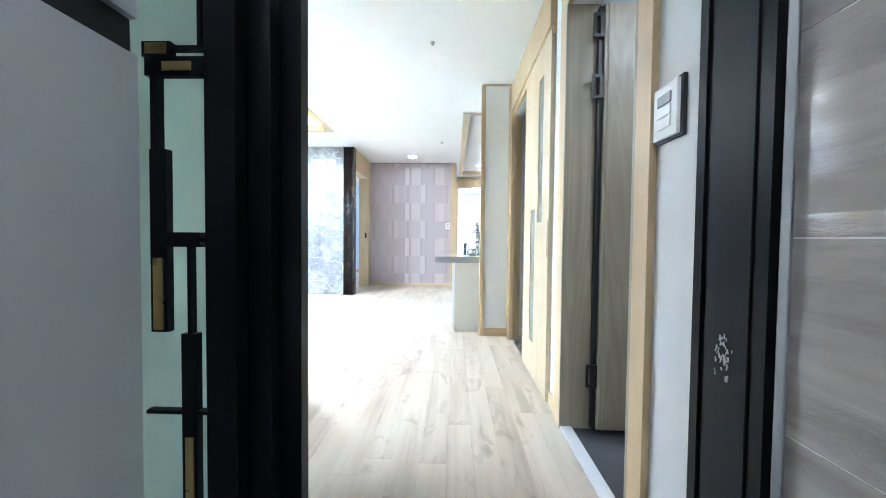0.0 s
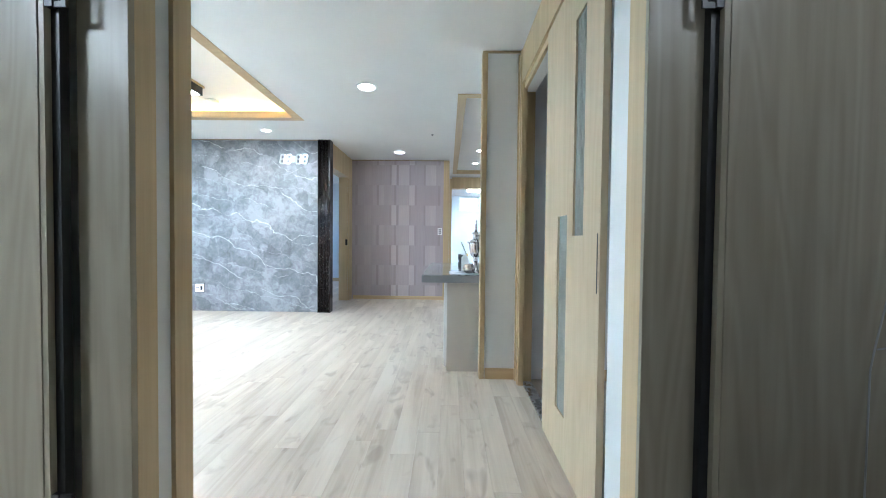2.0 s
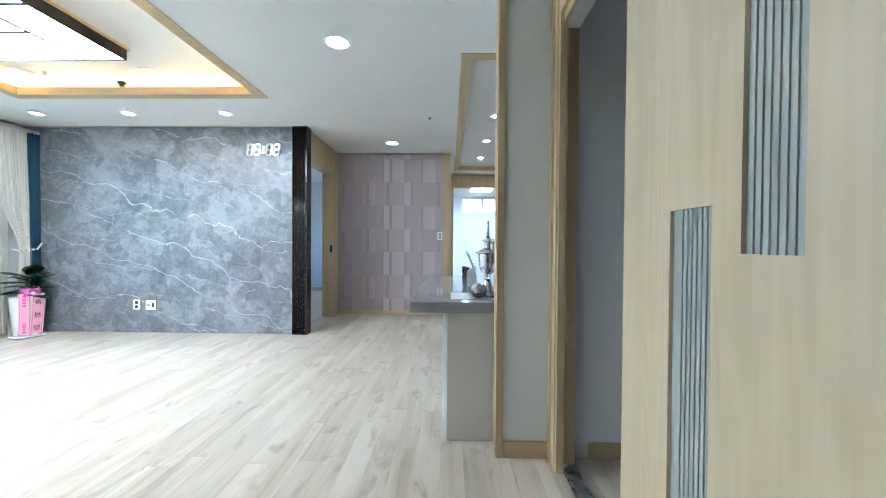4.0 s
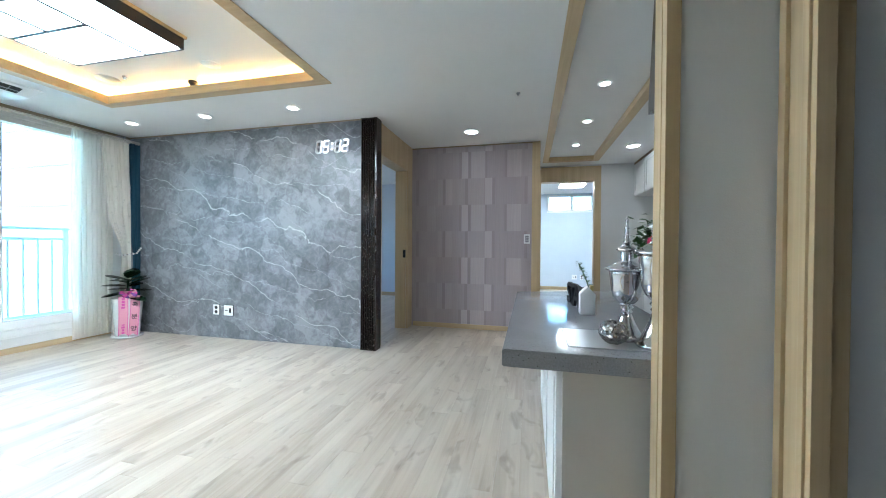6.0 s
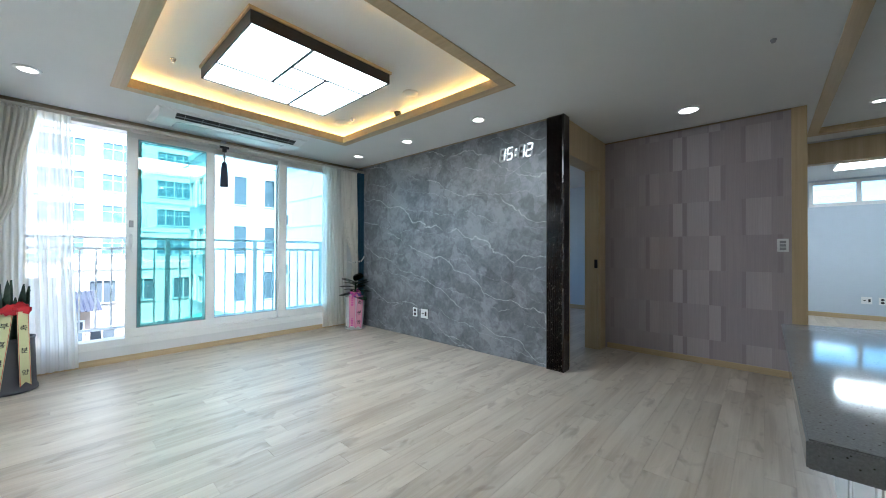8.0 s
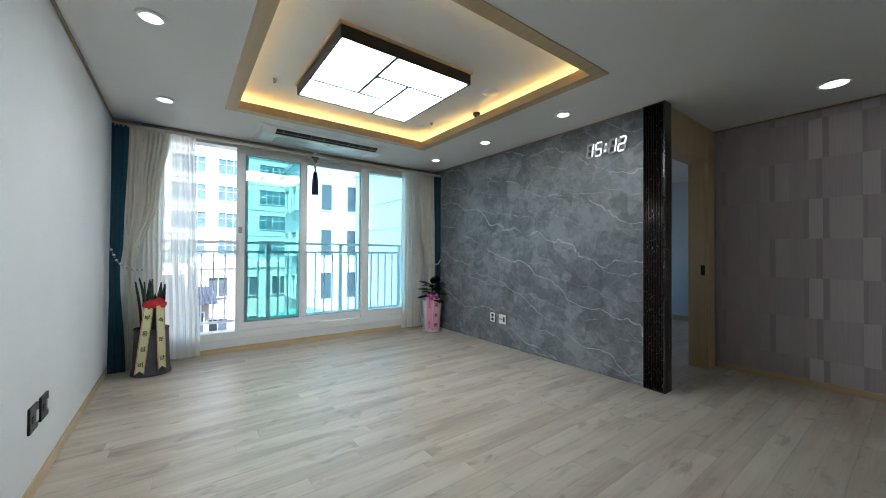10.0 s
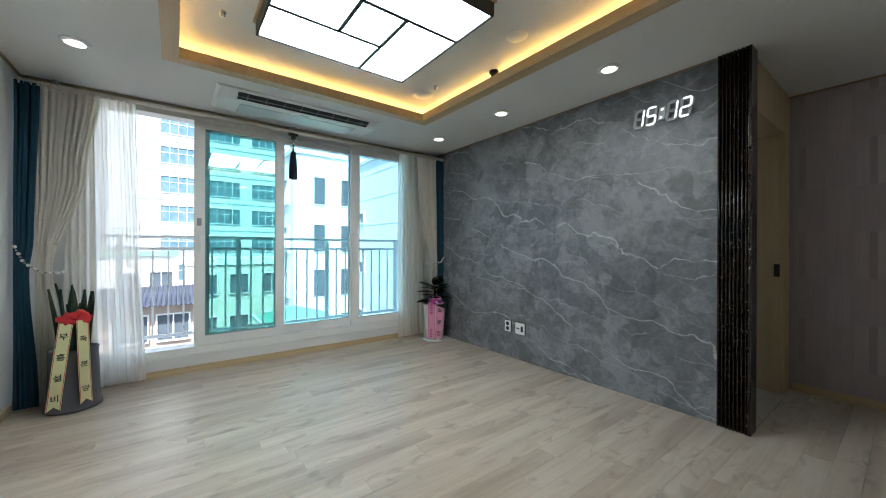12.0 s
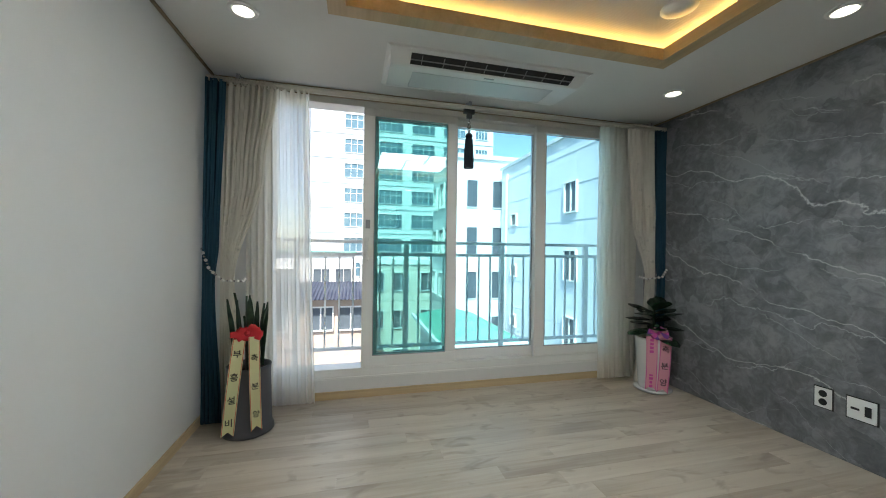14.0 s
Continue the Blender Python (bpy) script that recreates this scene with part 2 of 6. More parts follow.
def fabric(name, color, rough=0.9, clear=0.0, weave=500.0, motif=0.0):
    """Cloth; clear: how much of the light passes straight through."""
    m, nt, b = material(name, rough, 0, color)
    v = coords(nt)
    w = noise_node(nt, v, weave, 2)
    f = noise_node(nt, coords(nt, (4, 4, 0.7)), 4, 4)
    nt.links.new(mix(nt, 1.0, color, ramp(nt, f, [(0.3, (0.82,) * 3), (0.7, (1.0,) * 3)]), "MULTIPLY"), b.inputs["Base Color"])
    bump(nt, b, w, 0.2, 0.001)
    if motif:
        vo = nt.nodes.new("ShaderNodeTexVoronoi")
        vo.inputs["Scale"].default_value = motif
        nt.links.new(coords(nt, (0.3, 1, 1)), vo.inputs["Vector"])
        spot = ramp(nt, vo.outputs["Distance"], [(0.10, (1, 1, 1)), (0.16, (0, 0, 0)), (0.20, (0.7, 0.7, 0.7)), (0.24, (0, 0, 0))])
        gate = ramp(nt, noise_node(nt, coords(nt, (0.2, 2, 0.4)), 3.0, 1), [(0.5, (0, 0, 0)), (0.56, (1, 1, 1))])
        src = b.inputs["Base Color"].links[0].from_socket
        nt.links.new(mix(nt, math_node(nt, "MULTIPLY", mix(nt, 1.0, spot, gate, "MULTIPLY"), 0.55), src, (0.30, 0.29, 0.28)), b.inputs["Base Color"])
    out = nt.nodes["Material Output"]
    tl = nt.nodes.new("ShaderNodeBsdfTranslucent")
    tl.inputs["Color"].default_value = (*color, 1)
    ms = nt.nodes.new("ShaderNodeMixShader")
    ms.inputs[0].default_value = 0.82 if clear else 0.2
    nt.links.new(b.outputs[0], ms.inputs[1])
    nt.links.new(tl.outputs[0], ms.inputs[2])
    last = ms
    if clear:
        tr = nt.nodes.new("ShaderNodeBsdfTransparent")
        m2 = nt.nodes.new("ShaderNodeMixShader")
        m2.inputs[0].default_value = clear
        nt.links.new(ms.outputs[0], m2.inputs[1])
        nt.links.new(tr.outputs[0], m2.inputs[2])
        last = m2
    nt.links.new(last.outputs[0], out.inputs["Surface"])
    return m


def tray_paper():
    """White paper with pressed patches of slanting ribs."""
    m, nt, b = material("embossed_ceiling_paper", 0.35)
    v = coords(nt)
    vo = nt.nodes.new("ShaderNodeTexVoronoi")
    vo.inputs["Scale"].default_value = 3.2
    nt.links.new(v, vo.inputs["Vector"])
    rot = nt.nodes.new("ShaderNodeVectorRotate")
    rot.rotation_type = "Z_AXIS"
    nt.links.new(v, rot.inputs["Vector"])
    nt.links.new(math_node(nt, "MULTIPLY", vo.outputs["Color"], 6.28), rot.inputs["Angle"])
    wv = nt.nodes.new("ShaderNodeTexWave")
    wv.inputs["Scale"].default_value = 14
    nt.links.new(rot.outputs[0], wv.inputs["Vector"])
    b.inputs["Base Color"].default_value = (0.78, 0.77, 0.75, 1)
    bump(nt, b, wv.outputs["Fac"], 0.12, 0.003)
    return m


def tile_material():
    """Glossy beige stone-look tile with rough bands along it."""
    m, nt, b = material("glossy_stone_tile", 0.06)
    add = nt.nodes.new("ShaderNodeVectorMath")
    add.operation = "ADD"
    nt.links.new(coords(nt, (1, 1.2, 9)), add.inputs[0])
    nt.links.new(math_node(nt, "MULTIPLY", object_random(nt), 31.0), add.inputs[1])
    v = add.outputs[0]
    a = noise_node(nt, v, 1.6, 5, 0.6, 0.8)
    c = noise_node(nt, v, 14, 4, 0.7, 1.0)
    g = ramp(nt, noise_node(nt, v, 1.1, 2), [(0.50, (0, 0, 0)), (0.6, (1, 1, 1))])
    col = ramp(nt, a, [(0.3, (0.36, 0.32, 0.29)), (0.7, (0.52, 0.48, 0.45))])
    col = mix(nt, math_node(nt, "MULTIPLY", math_node(nt, "MULTIPLY", c, g), 0.9), col, (0.30, 0.27, 0.25))
    bump(nt, b, math_node(nt, "MULTIPLY", c, g), 0.7, 0.004)
    nt.links.new(col, b.inputs["Base Color"])
    return m


M_wall = paint("white_wallpaper", (0.72, 0.72, 0.71), 0.75, 260, 0.25, 0.02)
M_blue = paint("pale_blue_wallpaper", (0.56, 0.62, 0.68), 0.75, 260, 0.2, 0.02)
M_ceil = paint("white_ceiling_paper", (0.76, 0.755, 0.74), 0.8, 220, 0.2, 0.015)
M_tray = tray_paper()
M_slate = paint("slate_blue_wallpaper", (0.30, 0.335, 0.35), 0.55, 400, 0.12, 0.03)
M_trim = wood("beige_laminate", (0.60, 0.455, 0.265), (0.47, 0.345, 0.19), "z", 0.45)
M_trim_x = wood("beige_laminate_across", (0.60, 0.455, 0.265), (0.47, 0.345, 0.19), "x", 0.45)
M_trim_y = wood("beige_laminate_along", (0.60, 0.455, 0.265), (0.47, 0.345, 0.19), "y", 0.45)
M_ash = wood("pale_ash_door", (0.40, 0.352, 0.26), (0.23, 0.198, 0.14), "z", 0.36, 0.55, None, 0.72, 0.26)
M_slide = wood("light_oak_door", (0.56, 0.45, 0.30), (0.45, 0.35, 0.22), "z", 0.4, 0.8, None, 0.6, 0.24)
M_floor = plank_wood("pale_plank", object_random)
M_floor_far = plank_wood("pale_plank_far", island_random)
M_base = paint("floor_bed", (0.36, 0.31, 0.25), 0.9)
M_marble = marble()
M_dark = dark_marble()
M_paper = wallpaper()
M_stone = counter_stone()
M_black = paint("black_aluminium", (0.004, 0.004, 0.005), 0.35, 300, 0.03, 0.001)
M_grey_frame = paint("charcoal_aluminium", (0.010, 0.011, 0.014), 0.4, 300, 0.05, 0.002)
for _m in (M_black, M_grey_frame):
    _m.node_tree.nodes["Principled BSDF"].inputs["Specular IOR Level"].default_value = 0.12
M_ribbed = paint("ribbed_grey_glass", (0.33, 0.34, 0.31), 0.18, 200, 0.05, 0.03)
M_gold = metal("brushed_gold", (0.55, 0.42, 0.17), 0.35)
M_cab = paint("grey_white_cabinet", (0.60, 0.61, 0.63), 0.35, 120, 0.03, 0.015)
M_white = paint("white_lacquer", (0.80, 0.80, 0.79), 0.3, 120, 0.03, 0.012)
M_panel = paint("greige_panel", (0.60, 0.57, 0.52), 0.4, 120, 0.03, 0.012)
M_pvc = paint("white_window_plastic", (0.80, 0.80, 0.78), 0.3, 150, 0.02, 0.01)
M_rail = paint("white_rail_enamel", (0.90, 0.91, 0.90), 0.35, 150, 0.02, 0.01)
M_plastic = paint("white_plastic", (0.82, 0.82, 0.81), 0.3, 150, 0.02, 0.01)
M_dplastic = paint("black_plastic", (0.015, 0.015, 0.016), 0.4, 150, 0.02, 0.003)
M_unlit = paint("unlit_clock_plastic", (0.42, 0.42, 0.42), 0.4, 150, 0.02, 0.01)
M_gplastic = paint("grey_plastic", (0.30, 0.30, 0.31), 0.4, 150, 0.02, 0.01)
M_chrome = metal("chrome", (0.62, 0.61, 0.62), 0.06)
M_steel = metal("brushed_steel", (0.5, 0.5, 0.51), 0.28)
M_hood, _, _ = material("polished_hood_steel", 0.16, 1.0, (0.30, 0.30, 0.31))
M_glass = glass("clear_glass", (0.93, 0.97, 0.96))
M_green = glass("green_tinted_glass", (0.50, 0.77, 0.755), 0.0, 1.9)
M_pale = glass("pale_tinted_glass", (0.74, 0.91, 0.94))
M_mist = misty_glass()
M_tile = tile_material()
M_lamp = glow("lamp_panel", (0.96, 1.0, 0.99), LAMP_PANEL)
M_back_lamp = glow("back_room_lamp", (0.96, 1.0, 0.99), LAMP_PANEL * 2.0)
M_dl = glow("downlight_glow", (1.0, 0.93, 0.78), DOWNLIGHT)
M_dl_large = glow("large_downlight_glow", (1.0, 0.975, 0.93), DOWNLIGHT_LARGE)
M_dl_room = glow("room_downlight_glow", (1.0, 0.975, 0.93), DOWNLIGHT_ROOM)
M_cove = glow("cove_led", (1.0, 0.62, 0.18), COVE)
M_led = glow("clock_led", (1.0, 1.0, 1.0), CLOCK)
M_teal = fabric("teal_curtain", (0.018, 0.075, 0.12))
M_navy = fabric("navy_silk", (0.008, 0.016, 0.035), 0.6)
M_cream = fabric("cream_curtain", (0.78, 0.74, 0.66), 0.9, 0.0, 500.0, 16.0)
M_sheer = fabric("sheer_curtain", (0.95, 0.915, 0.85), 0.9, 0.20, 500.0, 11.0)
M_pot_bead = paint("pearl_bead", (0.80, 0.79, 0.76), 0.2, 90, 0.02, 0.01)
M_ceramic = paint("white_marbled_ceramic", (0.72, 0.72, 0.72), 0.35, 40, 0.05, 0.09)
M_rod = paint("cream_rod_enamel", (0.62, 0.58, 0.50), 0.35, 150, 0.02, 0.02)
# the beige laminate again, with the shade below the ceiling put into its colour
M_trim_shaded = wood("shaded_beige_laminate", (0.34, 0.26, 0.16), (0.24, 0.18, 0.11), "y", 0.5)
M_bath = paint("dark_bath_tile", (0.05, 0.052, 0.06), 0.3)


# ---- mesh helpers ----
def box(bm, x0, x1, y0, y1, z0, z1):
    vs = [bm.verts.new((x, y, z)) for z in (z0, z1) for y in (y0, y1) for x in (x0, x1)]
    for f in ((0, 2, 3, 1), (4, 5, 7, 6), (0, 1, 5, 4), (1, 3, 7, 5), (3, 2, 6, 7), (2, 0, 4, 6)):
        bm.faces.new([vs[i] for i in f])
    return vs


def boxes(*bs, bevel=0.0):
    bm = bmesh.new()
    for b in bs:
        box(bm, *b)
    if bevel:
        bmesh.ops.bevel(bm, geom=bm.edges[:], offset=bevel, segments=2, affect="EDGES", profile=0.7)
    return bm


def lathe(profile, seg=32, cx=0.0, cy=0.0, squash=1.0):
    """A turned shape from (radius, height) pairs."""
    bm = bmesh.new()
    rings = []
    for r, z in profile:
        rings.append([bm.verts.new((cx + max(r, 1e-4) * math.cos(a), cy + max(r, 1e-4) * squash * math.sin(a), z))
                      for a in [2 * math.pi * i / seg for i in range(seg)]])
    for lo, hi in zip(rings, rings[1:]):
        for i in range(seg):
            bm.faces.new((lo[i], lo[(i + 1) % seg], hi[(i + 1) % seg], hi[i]))
    bm.faces.new(rings[0][::-1])
    bm.faces.new(rings[-1])
    for f in bm.faces:
        f.smooth = True
    return bm


def tube(points, radius, seg=8):
    """A round bar along a line of points."""
    bm = bmesh.new()
    rings = []
    pts = [Vector(p) for p in points]
    for i, p in enumerate(pts):
        d = (pts[min(i + 1, len(pts) - 1)] - pts[max(i - 1, 0)]).normalized()
        up = Vector((0, 0, 1)) if abs(d.z) < 0.9 else Vector((1, 0, 0))
        a = d.cross(up).normalized()
        b = d.cross(a).normalized()
        rings.append([bm.verts.new(p + radius * (math.cos(t) * a + math.sin(t) * b)) for t in [2 * math.pi * k / seg for k in range(seg)]])
    for lo, hi in zip(rings, rings[1:]):
        for k in range(seg):
            bm.faces.new((lo[k], lo[(k + 1) % seg], hi[(k + 1) % seg], hi[k]))
    bm.faces.new(rings[0][::-1])
    bm.faces.new(rings[-1])
    for f in bm.faces:
        f.smooth = True
    return bm


def mesh_from(bm, name, mat):
    bmesh.ops.recalc_face_normals(bm, faces=bm.faces[:])
    me = bpy.data.meshes.new(name)
    bm.to_mesh(me)
    bm.free()
    me.materials.append(mat)
    return me


def root_place(ob):
    p = Vector((0, 0, 0))
    while ob is not None:
        p += ob.location
        ob = ob.parent
    return p


def part(name, bm, mat, parent, label="", local=False):
    """A mesh under a thing or a part. Its points are in the world, or in the thing's own space."""
    if not local:
        bmesh.ops.translate(bm, verts=bm.verts[:], vec=-root_place(parent))
    ob = new(name, mesh_from(bm, name, mat))
    ob.parent = parent
    return tagged(ob, label)


def thing(name, place, label, category, group="", kind=""):
    ob = new(name)
    ob.empty_display_size = 0.1
    ob.location = place
    return tagged(ob, label, category, group, kind)


def solid(name, bm, mat, label="", category="", group="", kind=""):
    return tagged(new(name, mesh_from(bm, name, mat)), label, category, group, kind)


def structure(name, bm, mat, label="", category=""):
    return solid(name, bm, mat, label, category, "", "structure")


# ---- the large structure ----
H = 2.4
floor = structure("floor", boxes((-5.25, 3.1, 2.36, 13.5, -0.10, -0.008), (-5.25, -0.95, 0.6, 2.36, -0.10, -0.004)), M_base, "pale grey-beige wood plank laminate floor", "floor")
structure("floor_entry", boxes((-1.1, 0.6, 0.6, 2.36, -0.10, -0.02)), M_bath, "dark entrance floor", "floor")
structure("floor_bathroom", boxes((0.50, 2.2, 2.2, 3.6, -0.09, 0.002)), M_bath, "dark grey bathroom tile floor", "floor")

# window wall
WY0, WY1, WZ0, WZ1 = 4.08, 7.18, 0.165, 2.375
structure("wall_west", boxes((-5.34, -5.12, 3.6, 7.66, 0, WZ0), (-5.34, -5.12, 3.6, WY0, WZ0, H), (-5.34, -5.12, WY1, 7.66, WZ0, H),
                             (-5.34, -5.12, WY0, WY1, WZ1, H)), M_wall, "white wallpapered wall with a wide window opening", "wall")
structure("wall_south", boxes((-5.12, -0.972, 3.60, 3.74, 0, H)), M_wall, "white wallpapered living room wall", "wall")
structure("wall_hall_left", boxes((-1.10, -0.972, 2.56, 2.68, 0, H), (-1.10, -0.972, 2.68, 3.535, 2.07, H), (-1.10, -0.972, 3.535, 3.60, 0, H)), M_wall, "white hall wall with a door opening", "wall")
structure("wall_hall_right", boxes((0.462, 0.60, 2.36, 2.818, 0, H), (0.462, 0.60, 2.818, 3.515, 2.07, H), (0.462, 0.60, 3.515, 3.75, 0, H),
                                   (0.462, 0.53, 3.75, 5.12, 2.08, H), (0.462, 0.53, 5.12, 5.172, 0, H)), M_wall, "white hall wall with two door openings", "wall")
structure("wall_stub", boxes((0.172, 3.1, 5.172, 5.245, 0, H)), M_wall, "white wall end beside the kitchen island", "wall")
structure("wall_north", boxes((-5.34, -1.765, 7.512, 7.59, 0, H)), M_wall, "wall behind the grey marble slabs", "wall")
structure("wall_bedroom_door", boxes((-1.91, -1.765, 7.59, 7.66, 0, H), (-1.91, -1.765, 7.66, 8.51, 2.08, H), (-1.91, -1.765, 8.51, 8.697, 0, H)), M_wall, "wall with the bedroom door opening", "wall")
structure("wall_back", boxes((-1.91, -0.075, 8.701, 8.84, 0, H), (-0.195, -0.075, 8.84, 10.2, 0, H)), M_wall, "partition wall between living room and kitchen", "wall")
structure("wall_kitchen_end", boxes((-0.195, -0.02, 10.2, 10.32, 0, H), (-0.02, 0.83, 10.2, 10.32, 2.15, H), (0.83, 1.9, 10.2, 10.32, 0, H)), M_wall, "greyish white kitchen wall with a door opening", "wall")
structure("wall_kitchen_right", boxes((1.75, 1.9, 5.245, 10.2, 0, H)), M_wall, "white kitchen side wall", "wall")
structure("wall_bedroom", boxes((-5.24, -1.91, 11.3, 11.42, 0, H), (-1.91, -1.79, 8.88, 11.42, 0, H), (-5.24, -5.12, 7.59, 8.4, 0, H),
                                (-5.24, -5.12, 10.4, 11.3, 0, H), (-5.24, -5.12, 8.4, 10.4, 0, 0.9), (-5.24, -5.12, 8.4, 10.4, 2.1, H)), M_blue, "pale blue bedroom walls", "wall")
BW = (0.24, 1.33, 1.93, 2.37)
structure("wall_back_room", boxes((-0.9, BW[0], 13.44, 13.56, 0, H), (BW[1], 2.4, 13.44, 13.56, 0, H), (BW[0], BW[1], 13.44, 13.56, 0, BW[2]),
                                  (BW[0], BW[1], 13.44, 13.56, BW[3], H), (-1.0, -0.88, 10.32, 13.56, 0, H), (2.3, 2.42, 10.32, 13.56, 0, H),
                                  (1.9, 2.3, 10.2, 10.32, 0, H), (-0.9, -0.15, 10.2, 10.32, 0, H)), M_blue, "pale blue back room walls with a high window", "wall")
# the small high opening at x = 3 is unseen, added to let daylight in
structure("wall_side_room", boxes((3.0, 3.1, 3.6, 4.15, 0, H), (3.0, 3.1, 4.45, 5.172, 0, H), (3.0, 3.1, 4.15, 4.45, 0, 1.7), (3.0, 3.1, 4.15, 4.45, 2.0, H), (0.60, 3.0, 3.60, 3.70, 0, H)), M_slate, "walls of the room behind the sliding door", "wall")
structure("wall_bathroom", boxes((2.2, 2.3, 2.2, 3.6, 0, H), (0.6, 2.3, 2.1, 2.2, 0, H)), M_wall, "bathroom walls", "wall")
structure("wall_left_room", boxes((-5.02, -4.86, 0.6, 3.6, 0, H), (-4.86, -1.07, 0.5, 0.6, 0, H), (-1.14, -1.07, 0.6, 2.56, 0, H)), M_wall, "walls of the room beside the hall", "wall")
structure("wall_entry", boxes((-1.07, 0.72, 0.5, 0.6, 0, H), (0.51, 0.62, 0.6, 2.36, 0, H)), M_wall, "entrance walls", "wall")

# ceiling with two raised trays
TX0, TX1, TY0, TY1, TZ = -4.12, -1.76, 4.58, 6.68, 2.515
KX0, KX1, KY0, KY1, KZ = 0.0, 0.82, 5.92, 9.9, 2.46
xs, ys = (-5.36, TX0, TX1, KX0, KX1, 3.1), (0.5, TY0, KY0, TY1, KY1, 13.6)
cells = []
for i in range(5):
    for j in range(5):
        living = i == 1 and j in (1, 2)
        kitchen = i == 3 and j in (2, 3)
        if not living and not kitchen:
            cells.append((xs[i], xs[i + 1], ys[j], ys[j + 1], H, H + 0.05))
structure("ceiling", boxes(*cells), M_ceil, "white papered ceiling with raised trays", "ceiling")
W = 0.035
structure("ceiling_tray", boxes((TX0 - W, TX1 + W, TY0 - W, TY1 + W, TZ, TZ + 0.04)), M_tray, "white embossed paper in the raised ceiling tray", "ceiling")
structure("ceiling_tray_sides", boxes((TX0 - W - 0.02, TX0 - W, TY0 - W, TY1 + W, H + 0.05, TZ), (TX1 + W, TX1 + W + 0.02, TY0 - W, TY1 + W, H + 0.05, TZ),
                                      (TX0 - W, TX1 + W, TY0 - W - 0.02, TY0 - W, H + 0.05, TZ), (TX0 - W, TX1 + W, TY1 + W, TY1 + W + 0.02, H + 0.05, TZ)), M_ceil, "white side of the ceiling tray", "ceiling")
structure("ceiling_kitchen_tray", boxes((KX0 - 0.02, KX1 + 0.02, KY0 - 0.02, KY1 + 0.02, KZ, KZ + 0.04)), M_ceil, "white raised kitchen ceiling", "ceiling")
structure("ceiling_upper", boxes((-5.26, 3.1, 0.5, 13.6, TZ + 0.06, TZ + 0.1)), M_ceil, "slab above the ceiling", "ceiling")


def ring(x0, x1, y0, y1, w, z0, z1):
    return boxes((x0, x1, y0, y0 + w, z0, z1), (x0, x1, y1 - w, y1, z0, z1), (x0, x0 + w, y0 + w, y1 - w, z0, z1), (x1 - w, x1, y0 + w, y1 - w, z0, z1))


structure("trim_tray", ring(TX0, TX1, TY0, TY1, 0.09, H - 0.006, H + 0.048), M_trim_x, "beige wood moulding round the ceiling tray", "moulding")
structure("trim_tray_lip", ring(TX0 + 0.075, TX1 - 0.075, TY0 + 0.075, TY1 - 0.075, 0.015, H + 0.048, H + 0.066), M_trim_x, "wood lip hiding the cove light", "moulding")
cove = thing("cove_light", (-2.94, 5.63, H + 0.05), "warm yellow hidden strip light round the ceiling tray", "light")
for n, b in (("a", (TX0 - 0.032, TX0 - 0.020, TY0, TY1, H + 0.051, H + 0.066)), ("b", (TX1 + 0.020, TX1 + 0.032, TY0, TY1, H + 0.051, H + 0.066)),
             ("c", (TX0, TX1, TY0 - 0.032, TY0 - 0.020, H + 0.051, H + 0.066)), ("d", (TX0, TX1, TY1 + 0.020, TY1 + 0.032, H + 0.051, H + 0.066))):
    part("led_strip", boxes(b), M_cove, cove)
structure("trim_kitchen_tray", ring(KX0, KX1, KY0, KY1, 0.085, H - 0.006, KZ - 0.001), M_trim_y, "beige wood moulding round the kitchen ceiling tray", "moulding")

# marble slabs
slabs = thing("marble_wall", (-3.4, 7.5, 0), "grey marble slabs with white veins covering the wall", "wall", "", "structure")
for x0, x1 in ((-5.12, -4.336), (-4.334, -3.151), (-3.149, -1.897)):
    part("slab", boxes((x0, x1, 7.49, 7.512, 0.002, H - 0.012), bevel=0.0015), M_marble, slabs)
structure("trim_marble_top", boxes((-5.12, -1.90, 7.484, 7.512, H - 0.012, H)), M_trim_shaded, "thin trim along the ceiling", "moulding")


def pillar():
    p = thing("pillar", (-1.82, 7.53, 0), "dark brown marble pillar with vertical ribs at the marble wall's end", "pillar")
    part("core", boxes((-1.895, -1.735, 7.49, 7.59, 0, H)), M_dark, p)
    part("side_slab", boxes((-1.735, -1.718, 7.465, 7.59, 0, H), bevel=0.001), M_dark, p)
    n, w = 8, 0.16 / 8
    for i in range(n):
        bm = bmesh.new()
        cx = -1.895 + (i + 0.5) * w
        prof = [(cx + 0.46 * w * math.cos(a), 7.49 - 0.026 * math.sin(a) ** 0.7) for a in [math.pi * k / 6 for k in range(7)]]
        lo = [bm.verts.new((x, y, 0)) for x, y in prof]
        hi = [bm.verts.new((x, y, H)) for x, y in prof]
        for k in range(6):
            f = bm.faces.new((lo[k], lo[k + 1], hi[k + 1], hi[k]))
            f.smooth = True
        bm.faces.new(lo), bm.faces.new(hi[::-1])
        bm.faces.new((lo[0], hi[0], hi[6], lo[6]))
        part("rib", bm, M_dark, p)


pillar()

# mauve wallpaper: rows of printed blocks, two rows in turn
ROW_A = ((0, .4), (40, .35), (90, .55), (135, .45), (185, .4), (255, .1), (268, 1.0), (300, .05), (315, .8), (385, .1), (395, .42), (480, .1), (492, .75), (525, .85), (560, .5), (610, .5))
ROW_B = ((0, .45), (30, .1), (45, .45), (145, .6), (170, .1), (185, .72), (220, .5), (285, .1), (300, .55), (380, .35), (385, .95), (420, .15), (435, .45), (480, .38), (575, .1), (590, .55), (610, .5))


